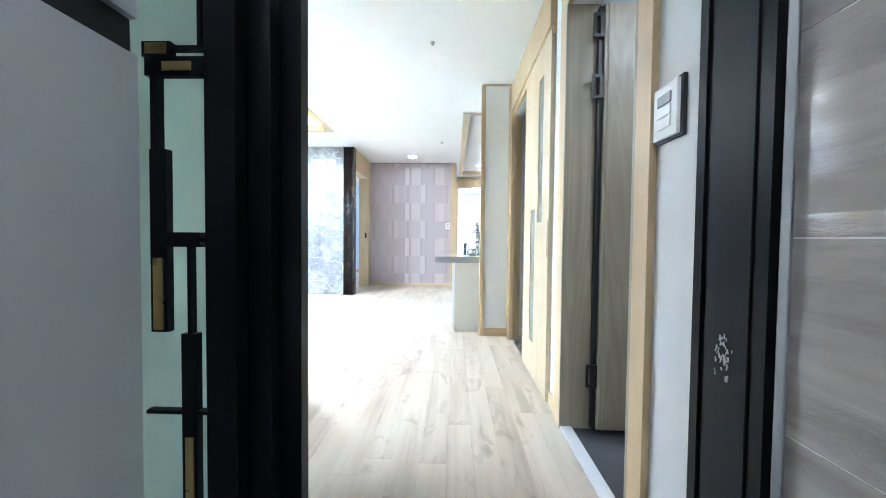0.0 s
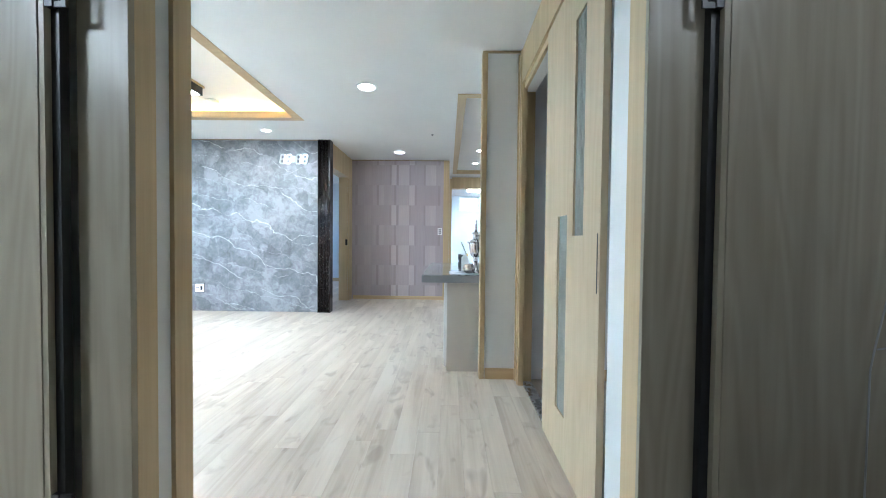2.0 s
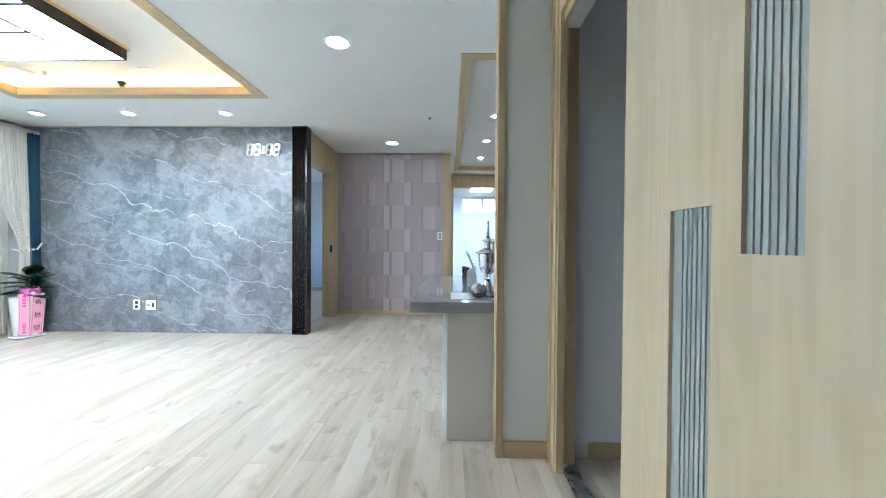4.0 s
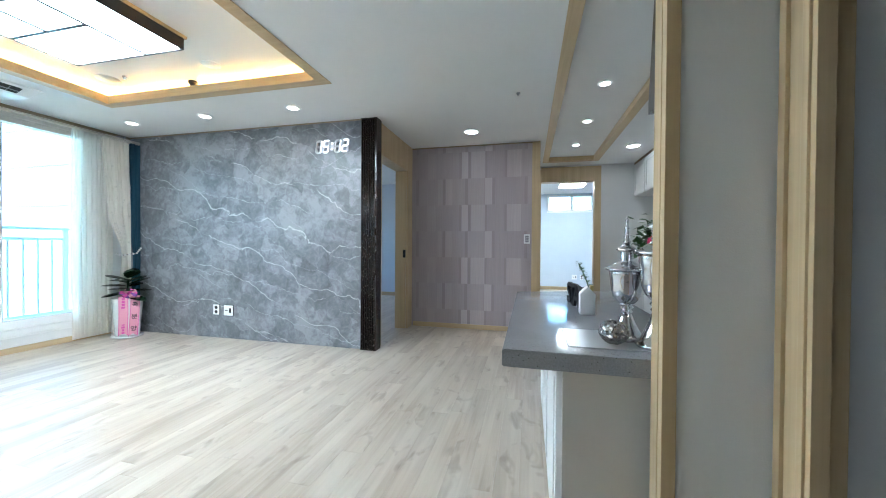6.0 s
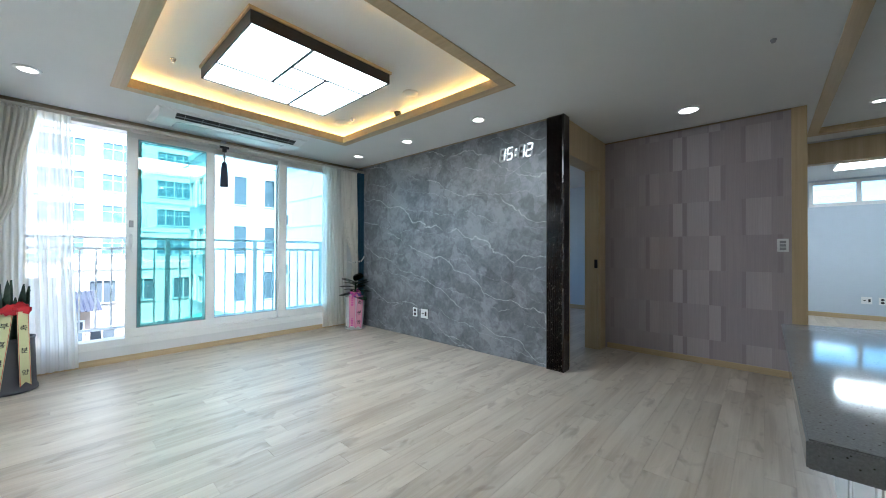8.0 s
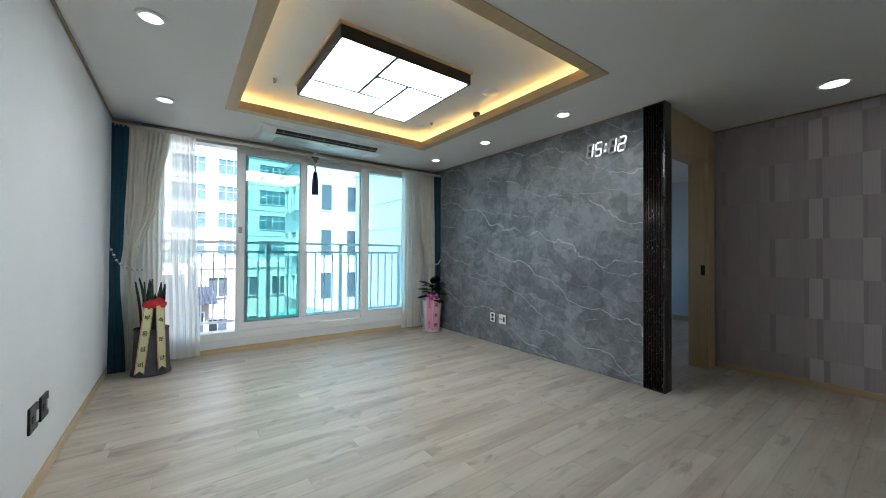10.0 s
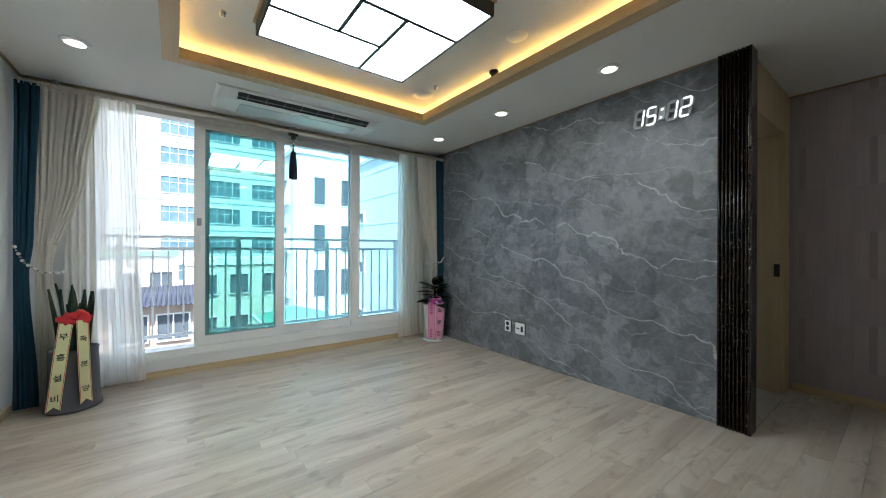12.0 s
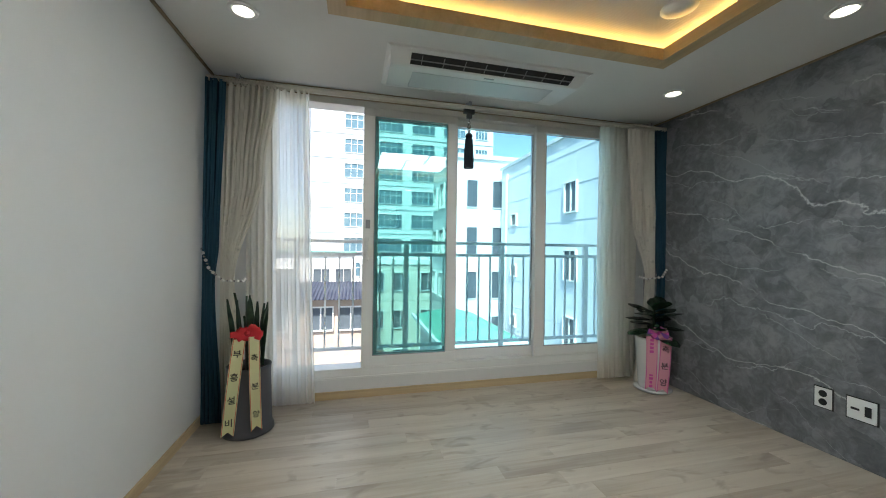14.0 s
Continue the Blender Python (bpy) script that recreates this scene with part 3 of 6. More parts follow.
def papered_wall():
    bm = bmesh.new()
    tone = bm.faces.layers.float.new("tone")
    z, k = 0.06 - 0.16, 0
    x_left, unit, y = -1.765, 1.60 / 610, 8.697
    while z < H:
        row = ROW_A if k % 2 == 0 else ROW_B
        z0, z1 = max(z, 0.0), min(z + 0.345, H)
        for (a, t), (b, _) in zip(row, row[1:]):
            vs = [bm.verts.new(p) for p in ((x_left + a * unit, y, z0), (x_left + b * unit, y, z0), (x_left + b * unit, y, z1), (x_left + a * unit, y, z1))]
            bm.faces.new(vs)[tone] = t
        z += 0.345
        k += 1
    return bm


structure("wall_mauve_paper", papered_wall(), M_paper, "mauve wallpaper printed with staggered blocks", "wallpaper")

# baseboards, casings and corner trims
def trims(name, mat, label, *bs):
    structure(name, boxes(*bs, bevel=0.002), mat, label, "trim")


def casing(name, label, *bs):
    """A door casing: each board a part of its own."""
    b0 = bs[0]
    c = thing(name, (b0[0], b0[2], 0), label, "door casing", "", "structure")
    for b in bs:
        part("board", boxes(b[:6], bevel=0.002), b[6] if len(b) > 6 else M_trim, c)


trims("baseboard", M_trim_x, "beige wood baseboard", (-5.12, -0.972, 3.74, 3.752, 0, 0.06))
trims("baseboard_back", M_trim_x, "beige wood baseboard", (-1.72, -0.165, 8.684, 8.696, 0, 0.06))
trims("baseboard_window", M_trim_y, "beige wood baseboard under the window", (-5.12, -5.105, 3.75, 7.49, 0, 0.06))
trims("baseboard_stub", M_trim_x, "beige wood baseboard", (0.20, 0.44, 5.160, 5.172, 0, 0.08), (0.62, 3.0, 5.160, 5.172, 0, 0.08))
trims("baseboard_rooms", M_trim_x, "beige wood baseboard", (-0.88, 2.3, 13.425, 13.44, 0, 0.08), (-5.12, -1.91, 11.288, 11.3, 0, 0.08), (0.912, 1.75, 10.188, 10.2, 0, 0.08))
trims("baseboard_hall", M_trim_y, "beige wood baseboard", (0.45, 0.462, 3.60, 3.75, 0, 0.08), (-0.972, -0.962, 3.607, 3.675, 0, 0.08))
trims("trim_post", M_trim, "beige wood corner post", (0.160, 0.196, 5.160, 5.19, 0, H - 0.002), (0.158, 0.171, 5.19, 5.245, 0, H - 0.002))
trims("trim_hall_corner", M_trim, "beige wood corner trim", (-0.98, -0.957, 3.675, 3.754, 0, H - 0.002))
trims("trim_mauve_end", M_trim, "beige wood corner trim", (-0.165, -0.066, 8.682, 8.71, 0, H - 0.002), (-0.078, -0.066, 8.71, 8.86, 0, H - 0.002))
trims("trim_ceiling_south", M_trim_shaded, "thin moulding along the ceiling", (-5.12, -0.972, 3.74, 3.755, H - 0.015, H - 0.001))
trims("trim_ceiling_back", M_trim_shaded, "thin moulding along the ceiling", (-1.75, -0.165, 8.682, 8.696, H - 0.015, H - 0.001))
trims("trim_ceiling_stub", M_trim_x, "thin moulding along the ceiling", (0.172, 0.45, 5.158, 5.172, H - 0.015, H - 0.001))
casing("casing_bedroom", "beige wood casing of the bedroom door", (-1.765, -1.74, 7.595, 7.66, 0, H - 0.002), (-1.765, -1.74, 8.51, 8.684, 0, H - 0.002),
      (-1.91, -1.765, 7.655, 7.672, 0, 2.08), (-1.91, -1.765, 8.495, 8.51, 0, 2.08), (-1.765, -1.742, 7.66, 8.51, 2.06, H - 0.002), (-1.91, -1.765, 7.672, 8.495, 2.06, 2.08))
casing("casing_kitchen_door", "beige wood casing of the back room door", (-0.06, -0.01, 10.183, 10.33, 0, H - 0.05), (0.815, 0.912, 10.183, 10.33, 0, H - 0.02), (-0.01, 0.815, 10.183, 10.33, 2.14, H - 0.02))
casing("casing_bathroom", "beige wood casing of the bathroom door", (0.44, 0.462, 3.515, 3.60, 0, 2.16), (0.44, 0.462, 2.738, 2.818, 0, 2.16), (0.44, 0.462, 2.818, 3.515, 2.07, 2.16),
       (0.44, 0.60, 3.50, 3.515, 0, 2.07, M_ash), (0.44, 0.60, 2.818, 2.833, 0, 2.07, M_ash))
casing("casing_left_room", "beige wood casing of the hall bedroom door", (-0.972, -0.957, 3.535, 3.607, 0, 2.16), (-0.972, -0.957, 2.60, 2.685, 0, 2.16), (-0.972, -0.957, 2.685, 3.535, 2.07, 2.16),
       (-1.10, -0.957, 3.515, 3.535, 0, 2.07, M_ash), (-1.10, -0.957, 2.685, 2.70, 0, 2.07, M_ash))
casing("casing_sliding", "beige wood casing of the sliding door", (0.425, 0.462, 5.05, 5.165, 0, 2.36), (0.418, 0.425, 5.065, 5.085, 0, 2.36), (0.415, 0.425, 5.135, 5.16, 0, 2.36), (0.462, 0.53, 5.10, 5.12, 0, 2.08), (0.425, 0.462, 3.752, 5.05, 2.12, 2.36), (0.443, 0.462, 3.752, 5.05, 2.08, 2.12))
trims("trim_sliding_track", M_steel, "dark metal floor track of the sliding door", (0.462, 0.53, 4.2, 5.10, 0.0, 0.012))
# ---- living room ----
def ceiling_lamp():
    x0, x1, y0, y1, z0, z1 = -3.50, -2.51, 5.035, 6.05, 2.42, TZ
    lamp = thing("ceiling_light", (-2.995, 5.55, z1), "square lamp of five white panels with a black rim", "ceiling light")
    part("rim", boxes((x0, x1, y0, y0 + 0.012, z0, z1 - 0.018), (x0, x1, y1 - 0.012, y1, z0, z1 - 0.018), (x0, x0 + 0.012, y0 + 0.012, y1 - 0.012, z0, z1 - 0.018),
                      (x1 - 0.012, x1, y0 + 0.012, y1 - 0.012, z0, z1 - 0.018)), M_dplastic, lamp, "black rim")
    part("base", boxes((x0 - 0.012, x1 + 0.012, y0 - 0.012, y1 + 0.012, z1 - 0.018, z1)), M_trim_x, lamp, "pale wood mounting board")
    g = 0.0065
    for a, b, c, d in ((-3.16, x1 - .012, y0 + .012, 5.42), (-2.83, x1 - .012, 5.42, y1 - .012), (x0 + .012, -2.83, 5.69, y1 - .012), (x0 + .012, -3.16, y0 + .012, 5.69), (-3.16, -2.83, 5.42, 5.69)):
        part("panel", boxes((a + g, b - g, c + g, d - g, z0 + 0.003, z0 + 0.02)), M_lamp, lamp, "glowing white panel")
    for b in ((-3.16, x1 - .012, 5.408, 5.432), (-2.842, -2.818, 5.42, y1 - .012), (x0 + .012, -2.83, 5.678, 5.702), (-3.172, -3.148, y0 + .012, 5.69)):
        part("seam", boxes((*b, z0 + 0.001, z0 + 0.004)), M_dplastic, lamp, "black seam")
    part("divider", boxes((x0 + 0.012, x1 - 0.012, y0 + 0.012, y1 - 0.012, z0 + 0.021, z0 + 0.03)), M_dplastic, lamp)


ceiling_lamp()


def downlight(x, y, r=0.055, z=H, mat=M_dl):
    d = thing("downlight", (x, y, z), "round recessed warm white ceiling downlight", "downlight", "ceiling downlights")
    part("ring", lathe([(r + 0.018, z), (r + 0.016, z - 0.006), (r, z - 0.008), (r - 0.004, z - 0.003), (r - 0.004, z)], 32, x, y), M_plastic, d, "white ring")
    part("lens", lathe([(r - 0.006, z - 0.009), (r - 0.008, z - 0.0095), (0.0, z - 0.0095)], 32, x, y), mat, d, "glowing lens")


for x, y in ((-2.40, 7.06), (-3.425, 7.06), (-4.40, 7.06), (-4.21, 4.16), (-2.93, 4.14)):
    downlight(x, y)
for x, y, mat in ((-0.848, 8.13, M_dl_large), (-0.828, 5.77, M_dl_large), (1.1, 9.14, M_dl_room)):
    downlight(x, y, 0.075, H, mat)
for y in (7.3, 8.23, 9.17):
    downlight(0.41, y, 0.04, KZ, M_dl_room)


def island():
    z = 0.757
    t = thing("kitchen_island", (0.03, 6.0, 0), "kitchen island of greige panels and white drawers under the grey worktop", "island")
    part("body", boxes((-0.083, 0.33, 5.306, 6.72, 0.002, 0.698)), M_panel, t)
    for y in (5.33, 5.80, 6.26):
        part("door", boxes((-0.103, -0.083, y, y + 0.44, 0.03, 0.69), bevel=0.002), M_white, t, "white panel door")
        part("inset", boxes((-0.108, -0.103, y + 0.05, y + 0.39, 0.08, 0.64), bevel=0.001), M_white, t)
    bm = bmesh.new()
    pts = [(-0.278, 5.25), (0.20, 5.25), (0.30, 5.25), (0.40, 5.25), (0.40, 6.98), (-0.278, 6.76)]
    lo = [bm.verts.new((x, y, 0.700)) for x, y in pts]
    hi = [bm.verts.new((x, y, z)) for x, y in pts]
    bm.faces.new(lo[::-1]), bm.faces.new(hi)
    for k in range(6):
        bm.faces.new((lo[k], lo[(k + 1) % 6], hi[(k + 1) % 6], hi[k]))
    bmesh.ops.bevel(bm, geom=[e for e in bm.edges if abs(e.verts[0].co.z - e.verts[1].co.z) < 1e-5], offset=0.004, segments=2, affect="EDGES")
    solid("worktop", bm, M_stone, "grey speckled quartz worktop on the island", "worktop")


island()


# ---- window, railing, curtains ----
def window():
    w = thing("window_1", (-5.19, 5.61, WZ0), "wide white plastic sliding balcony window, one leaf slid open", "window", "", "structure")
    x0, x1 = -5.28, -5.125
    part("window_frame", boxes((x0, x1, WY0, WY1, WZ0, WZ0 + 0.065), (x0, x1, WY0, WY1, WZ1 - 0.05, WZ1), (x0, x1, WY0, WY0 + 0.05, WZ0 + 0.065, WZ1 - 0.05),
                               (x0, x1, WY1 - 0.05, WY1, WZ0 + 0.065, WZ1 - 0.05), bevel=0.004), M_pvc, w)
    part("window_sill", boxes((-5.118, -5.108, 3.76, 7.48, WZ0 - 0.012, WZ0 + 0.004), bevel=0.003), M_pvc, w)
    za, zb = WZ0 + 0.067, WZ1 - 0.052
    for n, (xa, xb, ya, yb, mat, bar) in enumerate(((-5.165, -5.127, 4.79, 5.575, M_green, 0.088), (-5.22, -5.18, 4.85, 5.56, M_glass, 0.06),
                                                   (-5.22, -5.18, 5.50, 6.37, M_pale, 0.06), (-5.165, -5.127, 6.315, 7.128, M_pale, 0.10))):
        s = part("sash", boxes((xa, xb, ya, yb, za, za + 0.09), (xa, xb, ya, yb, zb - 0.06, zb), (xa, xb, ya, ya + bar, za + 0.09, zb - 0.06),
                               (xa, xb, yb - bar, yb, za + 0.09, zb - 0.06), bevel=0.004), M_pvc, w)
        pane = part("pane", boxes(((xa + xb) / 2 - 0.004, (xa + xb) / 2 + 0.004, ya + bar, yb - bar, za + 0.09, zb - 0.06)), mat, s, "tinted glass pane")
        pane.visible_shadow = False
        part("gasket", boxes((xb - 0.004, xb + 0.001, ya + bar, yb - bar, za + 0.088, za + 0.094), (xb - 0.004, xb + 0.001, ya + bar, yb - bar, zb - 0.079, zb - 0.073),
                             (xb - 0.004, xb + 0.001, ya + bar - 0.002, ya + bar + 0.004, za + 0.094, zb - 0.079), (xb - 0.004, xb + 0.001, yb - bar - 0.004, yb - bar + 0.002, za + 0.094, zb - 0.079)), M_gplastic, s)
    part("handle_plate", boxes((-5.127, -5.118, 4.815, 4.845, 1.08, 1.30), bevel=0.003), M_pvc, w)
    part("handle", tube([(-5.118, 4.83, 1.27), (-5.09, 4.83, 1.265), (-5.082, 4.83, 1.23), (-5.084, 4.83, 1.12), (-5, 4.83, 1.10)], 0.009, 10), M_pvc, w, "white pull handle")
    part("lock", boxes((-5.127, -5.115, 4.812, 4.848, 1.35, 1.42), bevel=0.003), M_gplastic, w, "grey lock block")


window()


def railing():
    x = -5.52
    r = thing("balcony_railing", (x, 5.6, 0.05), "white metal window railing with thin upright bars", "railing")
    part("top_rail", boxes((x - 0.025, x + 0.025, 3.9, 7.46, 1.235, 1.265), bevel=0.004), M_rail, r)
    part("second_rail", boxes((x - 0.012, x + 0.012, 3.9, 7.46, 1.12, 1.15), bevel=0.003), M_rail, r)
    part("bottom_rail", boxes((x - 0.012, x + 0.012, 3.9, 7.46, 0.27, 0.30), bevel=0.003), M_rail, r)
    for y in (4.24, 5.20, 6.16, 7.12):
        part("post", boxes((x - 0.02, x + 0.02, y - 0.022, y + 0.022, 0.05, 1.235), bevel=0.003), M_rail, r)
        for k in range(1, 8):
            if y + k * 0.12 < 7.41:
                part("bar", boxes((x - 0.008, x + 0.008, y + k * 0.12 - 0.008, y + k * 0.12 + 0.008, 0.30, 1.12)), M_rail, r)
    structure("balcony_ledge", boxes((-5.68, -5.34, 3.6, 7.66, -0.15, 0.05)), M_wall, "concrete ledge outside the window", "ledge")


railing()


def drape(name, mat, label, x, y_out, edge, folds, amp, z0, z1, rows=40):
    """A hanging cloth from y_out to the edge given by height, with vertical folds."""
    bm = bmesh.new()
    cols = folds * 10
    grid = []
    rng = random.Random(name + str(y_out))
    ph = [rng.uniform(0, 6.28) for _ in range(4)]
    for i in range(rows + 1):
        z = z1 + (z0 - z1) * i / rows
        ye = edge(z)
        row = []
        for j in range(cols + 1):
            u = j / cols
            a = 2 * math.pi * folds * u + 0.9 * math.sin(8.2 * u + ph[0]) + 0.5 * math.sin(17.0 * u + ph[1] + 0.5 * z)
            k = min(abs(ye - y_out) / 0.35, 1.0)
            dx = amp * (0.55 + 0.45 * k) * (0.78 + 0.4 * math.sin(10.7 * u + ph[2] + 0.4 * z)) * math.sin(a) + 0.006 * math.sin(3.1 * a + 2 * z)
            dy = 0.25 * amp * math.sin(2 * a + 1.3 + z)
            row.append(bm.verts.new((x + dx, y_out + (ye - y_out) * u + dy, z + 0.006 * math.sin(a))))
        grid.append(row)
    for a, b in zip(grid, grid[1:]):
        for j in range(cols):
            f = bm.faces.new((a[j], a[j + 1], b[j + 1], b[j]))
            f.smooth = True
    return solid(name, bm, mat, label, "curtain", "window curtains")


def eased(stops):
    """Piecewise smooth curve through (height, value) pairs."""
    def at(z):
        for (za, va), (zb, vb) in zip(stops, stops[1:]):
            if zb <= z <= za:
                t = (za - z) / (za - zb)
                t = t * t * (3 - 2 * t)
                return va + (vb - va) * t
        return stops[-1][1] if z < stops[-1][0] else stops[0][1]
    return at


drape("sheer_curtain", M_sheer, "white sheer curtain with embroidered dots beside the window", -4.97, 3.98, eased([(2.33, 4.395), (1.2, 4.425), (0.06, 4.46)]), 9, 0.026, 0.045, 2.325)
drape("cream_curtain", M_cream, "cream patterned curtain gathered by a beaded tie", -4.89, 3.86, eased([(2.33, 4.185), (1.7, 4.11), (0.97, 3.935), (0.6, 3.97), (0.02, 4.02)]), 9, 0.026, 0.02, 2.29)
drape("teal_curtain", M_teal, "dark teal curtain gathered at the wall", -4.84, 3.765, eased([(2.33, 3.88), (1.2, 3.85), (0.97, 3.83), (0.02, 3.88)]), 4, 0.026, 0.02, 2.29)
drape("sheer_curtain", M_sheer, "white sheer curtain beside the marble wall", -4.97, 7.24, eased([(2.33, 6.86), (1.0, 6.85), (0.10, 6.87)]), 8, 0.024, 0.045, 2.325)
drape("cream_curtain", M_cream, "cream patterned curtain gathered by a beaded tie", -4.89, 7.385, eased([(2.33, 7.08), (1.5, 7.15), (0.95, 7.295), (0.6, 7.27), (0.02, 7.19)]), 8, 0.024, 0.02, 2.29)
drape("teal_curtain", M_teal, "dark teal curtain gathered at the marble wall", -4.86, 7.475, eased([(2.33, 7.35), (1.2, 7.37), (0.95, 7.4), (0.02, 7.36)]), 4, 0.024, 0.02, 2.29)


def tieback(name, pts, label):
    t = thing(name, pts[0], label, "curtain tie", "beaded curtain ties")
    n = 22
    for i in range(n + 1):
        u = i / n * (len(pts) - 1)
        k = min(int(u), len(pts) - 2)
        p = Vector(pts[k]).lerp(Vector(pts[k + 1]), u - k)
        bm = bmesh.new()
        bmesh.ops.create_icosphere(bm, subdivisions=1, radius=0.0125 if i % 2 else 0.008, matrix=Matrix.Translation(p))
        part("bead", bm, M_pot_bead if i % 2 else M_chrome, t)


tieback("curtain_tie", [(-4.8, 3.77, 1.17), (-4.79, 3.82, 1.04), (-4.8, 3.90, 0.965), (-4.845, 4.00, 0.955), (-4.91, 4.00, 0.97)], "string of pearl beads holding the curtain")
tieback("curtain_tie", [(-4.82, 7.46, 1.04), (-4.81, 7.4, 0.97), (-4.84, 7.26, 0.95), (-4.91, 7.24, 0.97)], "string of pearl beads holding the curtain")


def curtain_rail():
    r = thing("curtain_rail", (-4.89, 5.6, 2.31), "double cream curtain rod with rings under the ceiling", "curtain rail")
    for x, z in ((-4.97, 2.335), (-4.87, 2.312)):
        rod = part("rod", tube([(x, 3.765, z), (x, 5.6, z), (x, 7.47, z)], 0.0135, 14), M_rod, r)
        for y in (3.775, 7.46):
            part("end_cap", tube([(x, y - 0.012, z), (x, y + 0.012, z)], 0.019, 12), M_rod, rod)
    for y in (3.95, 5.6, 7.31):
        part("bracket", boxes((-5.02, -4.862, y - 0.010, y + 0.010, 2.345, 2.357), (-4.878, -4.862, y - 0.010, y + 0.010, 2.325, 2.347), (-5.0, -4.94, y - 0.012, y + 0.012, 2.357, 2.371), bevel=0.002), M_gplastic, r)
    for y in [3.79 + 0.021 * k for k in range(20)] + [7.13 + 0.021 * k for k in range(15)]:
        ringpts = [(-4.87 + 0.021 * math.cos(a), y, 2.306 + 0.021 * math.sin(a)) for a in [2 * math.pi * k / 12 for k in range(13)]]
        part("ring", tube(ringpts, 0.0035, 6), M_rod, r)


curtain_rail()
trims("trim_ceiling_window", M_trim_shaded, "beige wood board in shaded colour along the ceiling above the window", (-5.118, -5.02, 3.745, 7.485, H - 0.03, H - 0.001))


def tassel():
    x, y = -4.945, 5.615
    t = thing("tassel", (x, y, 2.35), "dark navy tassel hanging on a black bracket at the window top", "tassel")
    part("bracket", boxes((x - 0.02, x + 0.01, y - 0.045, y + 0.045, 2.29, 2.335), (x - 0.012, x + 0.012, y - 0.022, y + 0.022, 2.25, 2.29), (x - 0.03, x + 0.02, y - 0.012, y + 0.012, 2.335, 2.357), bevel=0.006), M_dplastic, t)
    part("cord", tube([(x, y, 2.25), (x, y, 2.10)], 0.003, 6), M_dplastic, t)
    for z, r in ((2.215, 0.014), (2.185, 0.018), (2.155, 0.015)):
        part("bead", lathe([(0.0, z - r), (r * 0.7, z - r * 0.7), (r, z), (r * 0.7, z + r * 0.7), (0.0, z + r)], 14, x, y), M_chrome, t, "clear glass bead")
    part("knot", lathe([(0.012, 2.08), (0.026, 2.09), (0.03, 2.11), (0.02, 2.13), (0.006, 2.14)], 16, x, y), M_navy, t)
    bm = bmesh.new()
    prof = [(0.028, 2.085), (0.034, 2.0), (0.037, 1.93), (0.038, 1.85)]
    rings = [[bm.verts.new((x + r * (1 + 0.09 * (k % 2)) * math.cos(a), y + r * (1 + 0.09 * (k % 2)) * math.sin(a), z)) for k, a in enumerate([2 * math.pi * i / 40 for i in range(40)])] for r, z in prof]
    for lo, hi in zip(rings, rings[1:]):
        for k in range(40):
            bm.faces.new((lo[k], lo[(k + 1) % 40], hi[(k + 1) % 40], hi[k]))
    bm.faces.new(rings[-1])
    part("fringe", bm, M_navy, t, "dark silky fringe")


tassel()


def air_conditioner():
    a = thing("air_conditioner", (-4.56, 5.60, H), "white one-way ceiling cassette air conditioner with a dark slot", "air conditioner")
    z = H
    y0, y1 = 4.90, 6.29
    sec = [(-4.30, 0.0), (-4.305, -0.012), (-4.335, -0.016), (-4.425, -0.050), (-4.44, -0.054), (-4.60, -0.052), (-4.76, -0.038), (-4.83, -0.016), (-4.84, 0.0)]
    bm = bmesh.new()
    lo = [bm.verts.new((x, y0 + min(-d, 0.02) * 1.5, z + d)) for x, d in sec]
    hi = [bm.verts.new((x, y1 - min(-d, 0.02) * 1.5, z + d)) for x, d in sec]
    bm.faces.new(lo), bm.faces.new(hi)
    for k in range(len(sec)):
        bm.faces.new((lo[k], lo[(k + 1) % len(sec)], hi[(k + 1) % len(sec)], hi[k]))
    part("panel", bm, M_plastic, a)

    def on_slope(u0, u1, ya, yb, out):
        """A slab lying on the sloped outlet face."""
        p, q = Vector((-4.335, 0, z - 0.016)), Vector((-4.425, 0, z - 0.050))
        n = Vector((0.35, 0, -0.94)) * out
        m = bmesh.new()
        c = [p.lerp(q, u) for u in (u0, u1)]
        vs = [[m.verts.new((e.x + o.x, y, e.z + o.z)) for e, o in ((c[0], Vector()), (c[1], Vector()), (c[1], n), (c[0], n))] for y in (ya, yb)]
        m.faces.new(vs[0]), m.faces.new(vs[1])
        for k in range(4):
            m.faces.new((vs[0][k], vs[0][(k + 1) % 4], vs[1][(k + 1) % 4], vs[1][k]))
        return m

    part("slot", on_slope(0.06, 0.92, 5.05, 6.17, 0.002), M_dplastic, a, "dark air outlet")
    for k in range(8):
        y = 5.12 + k * 0.14
        part("vane", on_slope(0.15, 0.85, y - 0.002, y + 0.002, 0.006), M_gplastic, a)
    part("flap", on_slope(0.50, 0.56, 5.05, 6.17, 0.007), M_gplastic, a)
    part("intake", boxes((-4.72, -4.50, 5.08, 6.10, z - 0.056, z - 0.044), bevel=0.002), M_cab, a, "pale grey intake grille")
    part("badge", boxes((-4.47, -4.455, 5.56, 5.63, z - 0.0555, z - 0.0525)), M_gplastic, a)


air_conditioner()


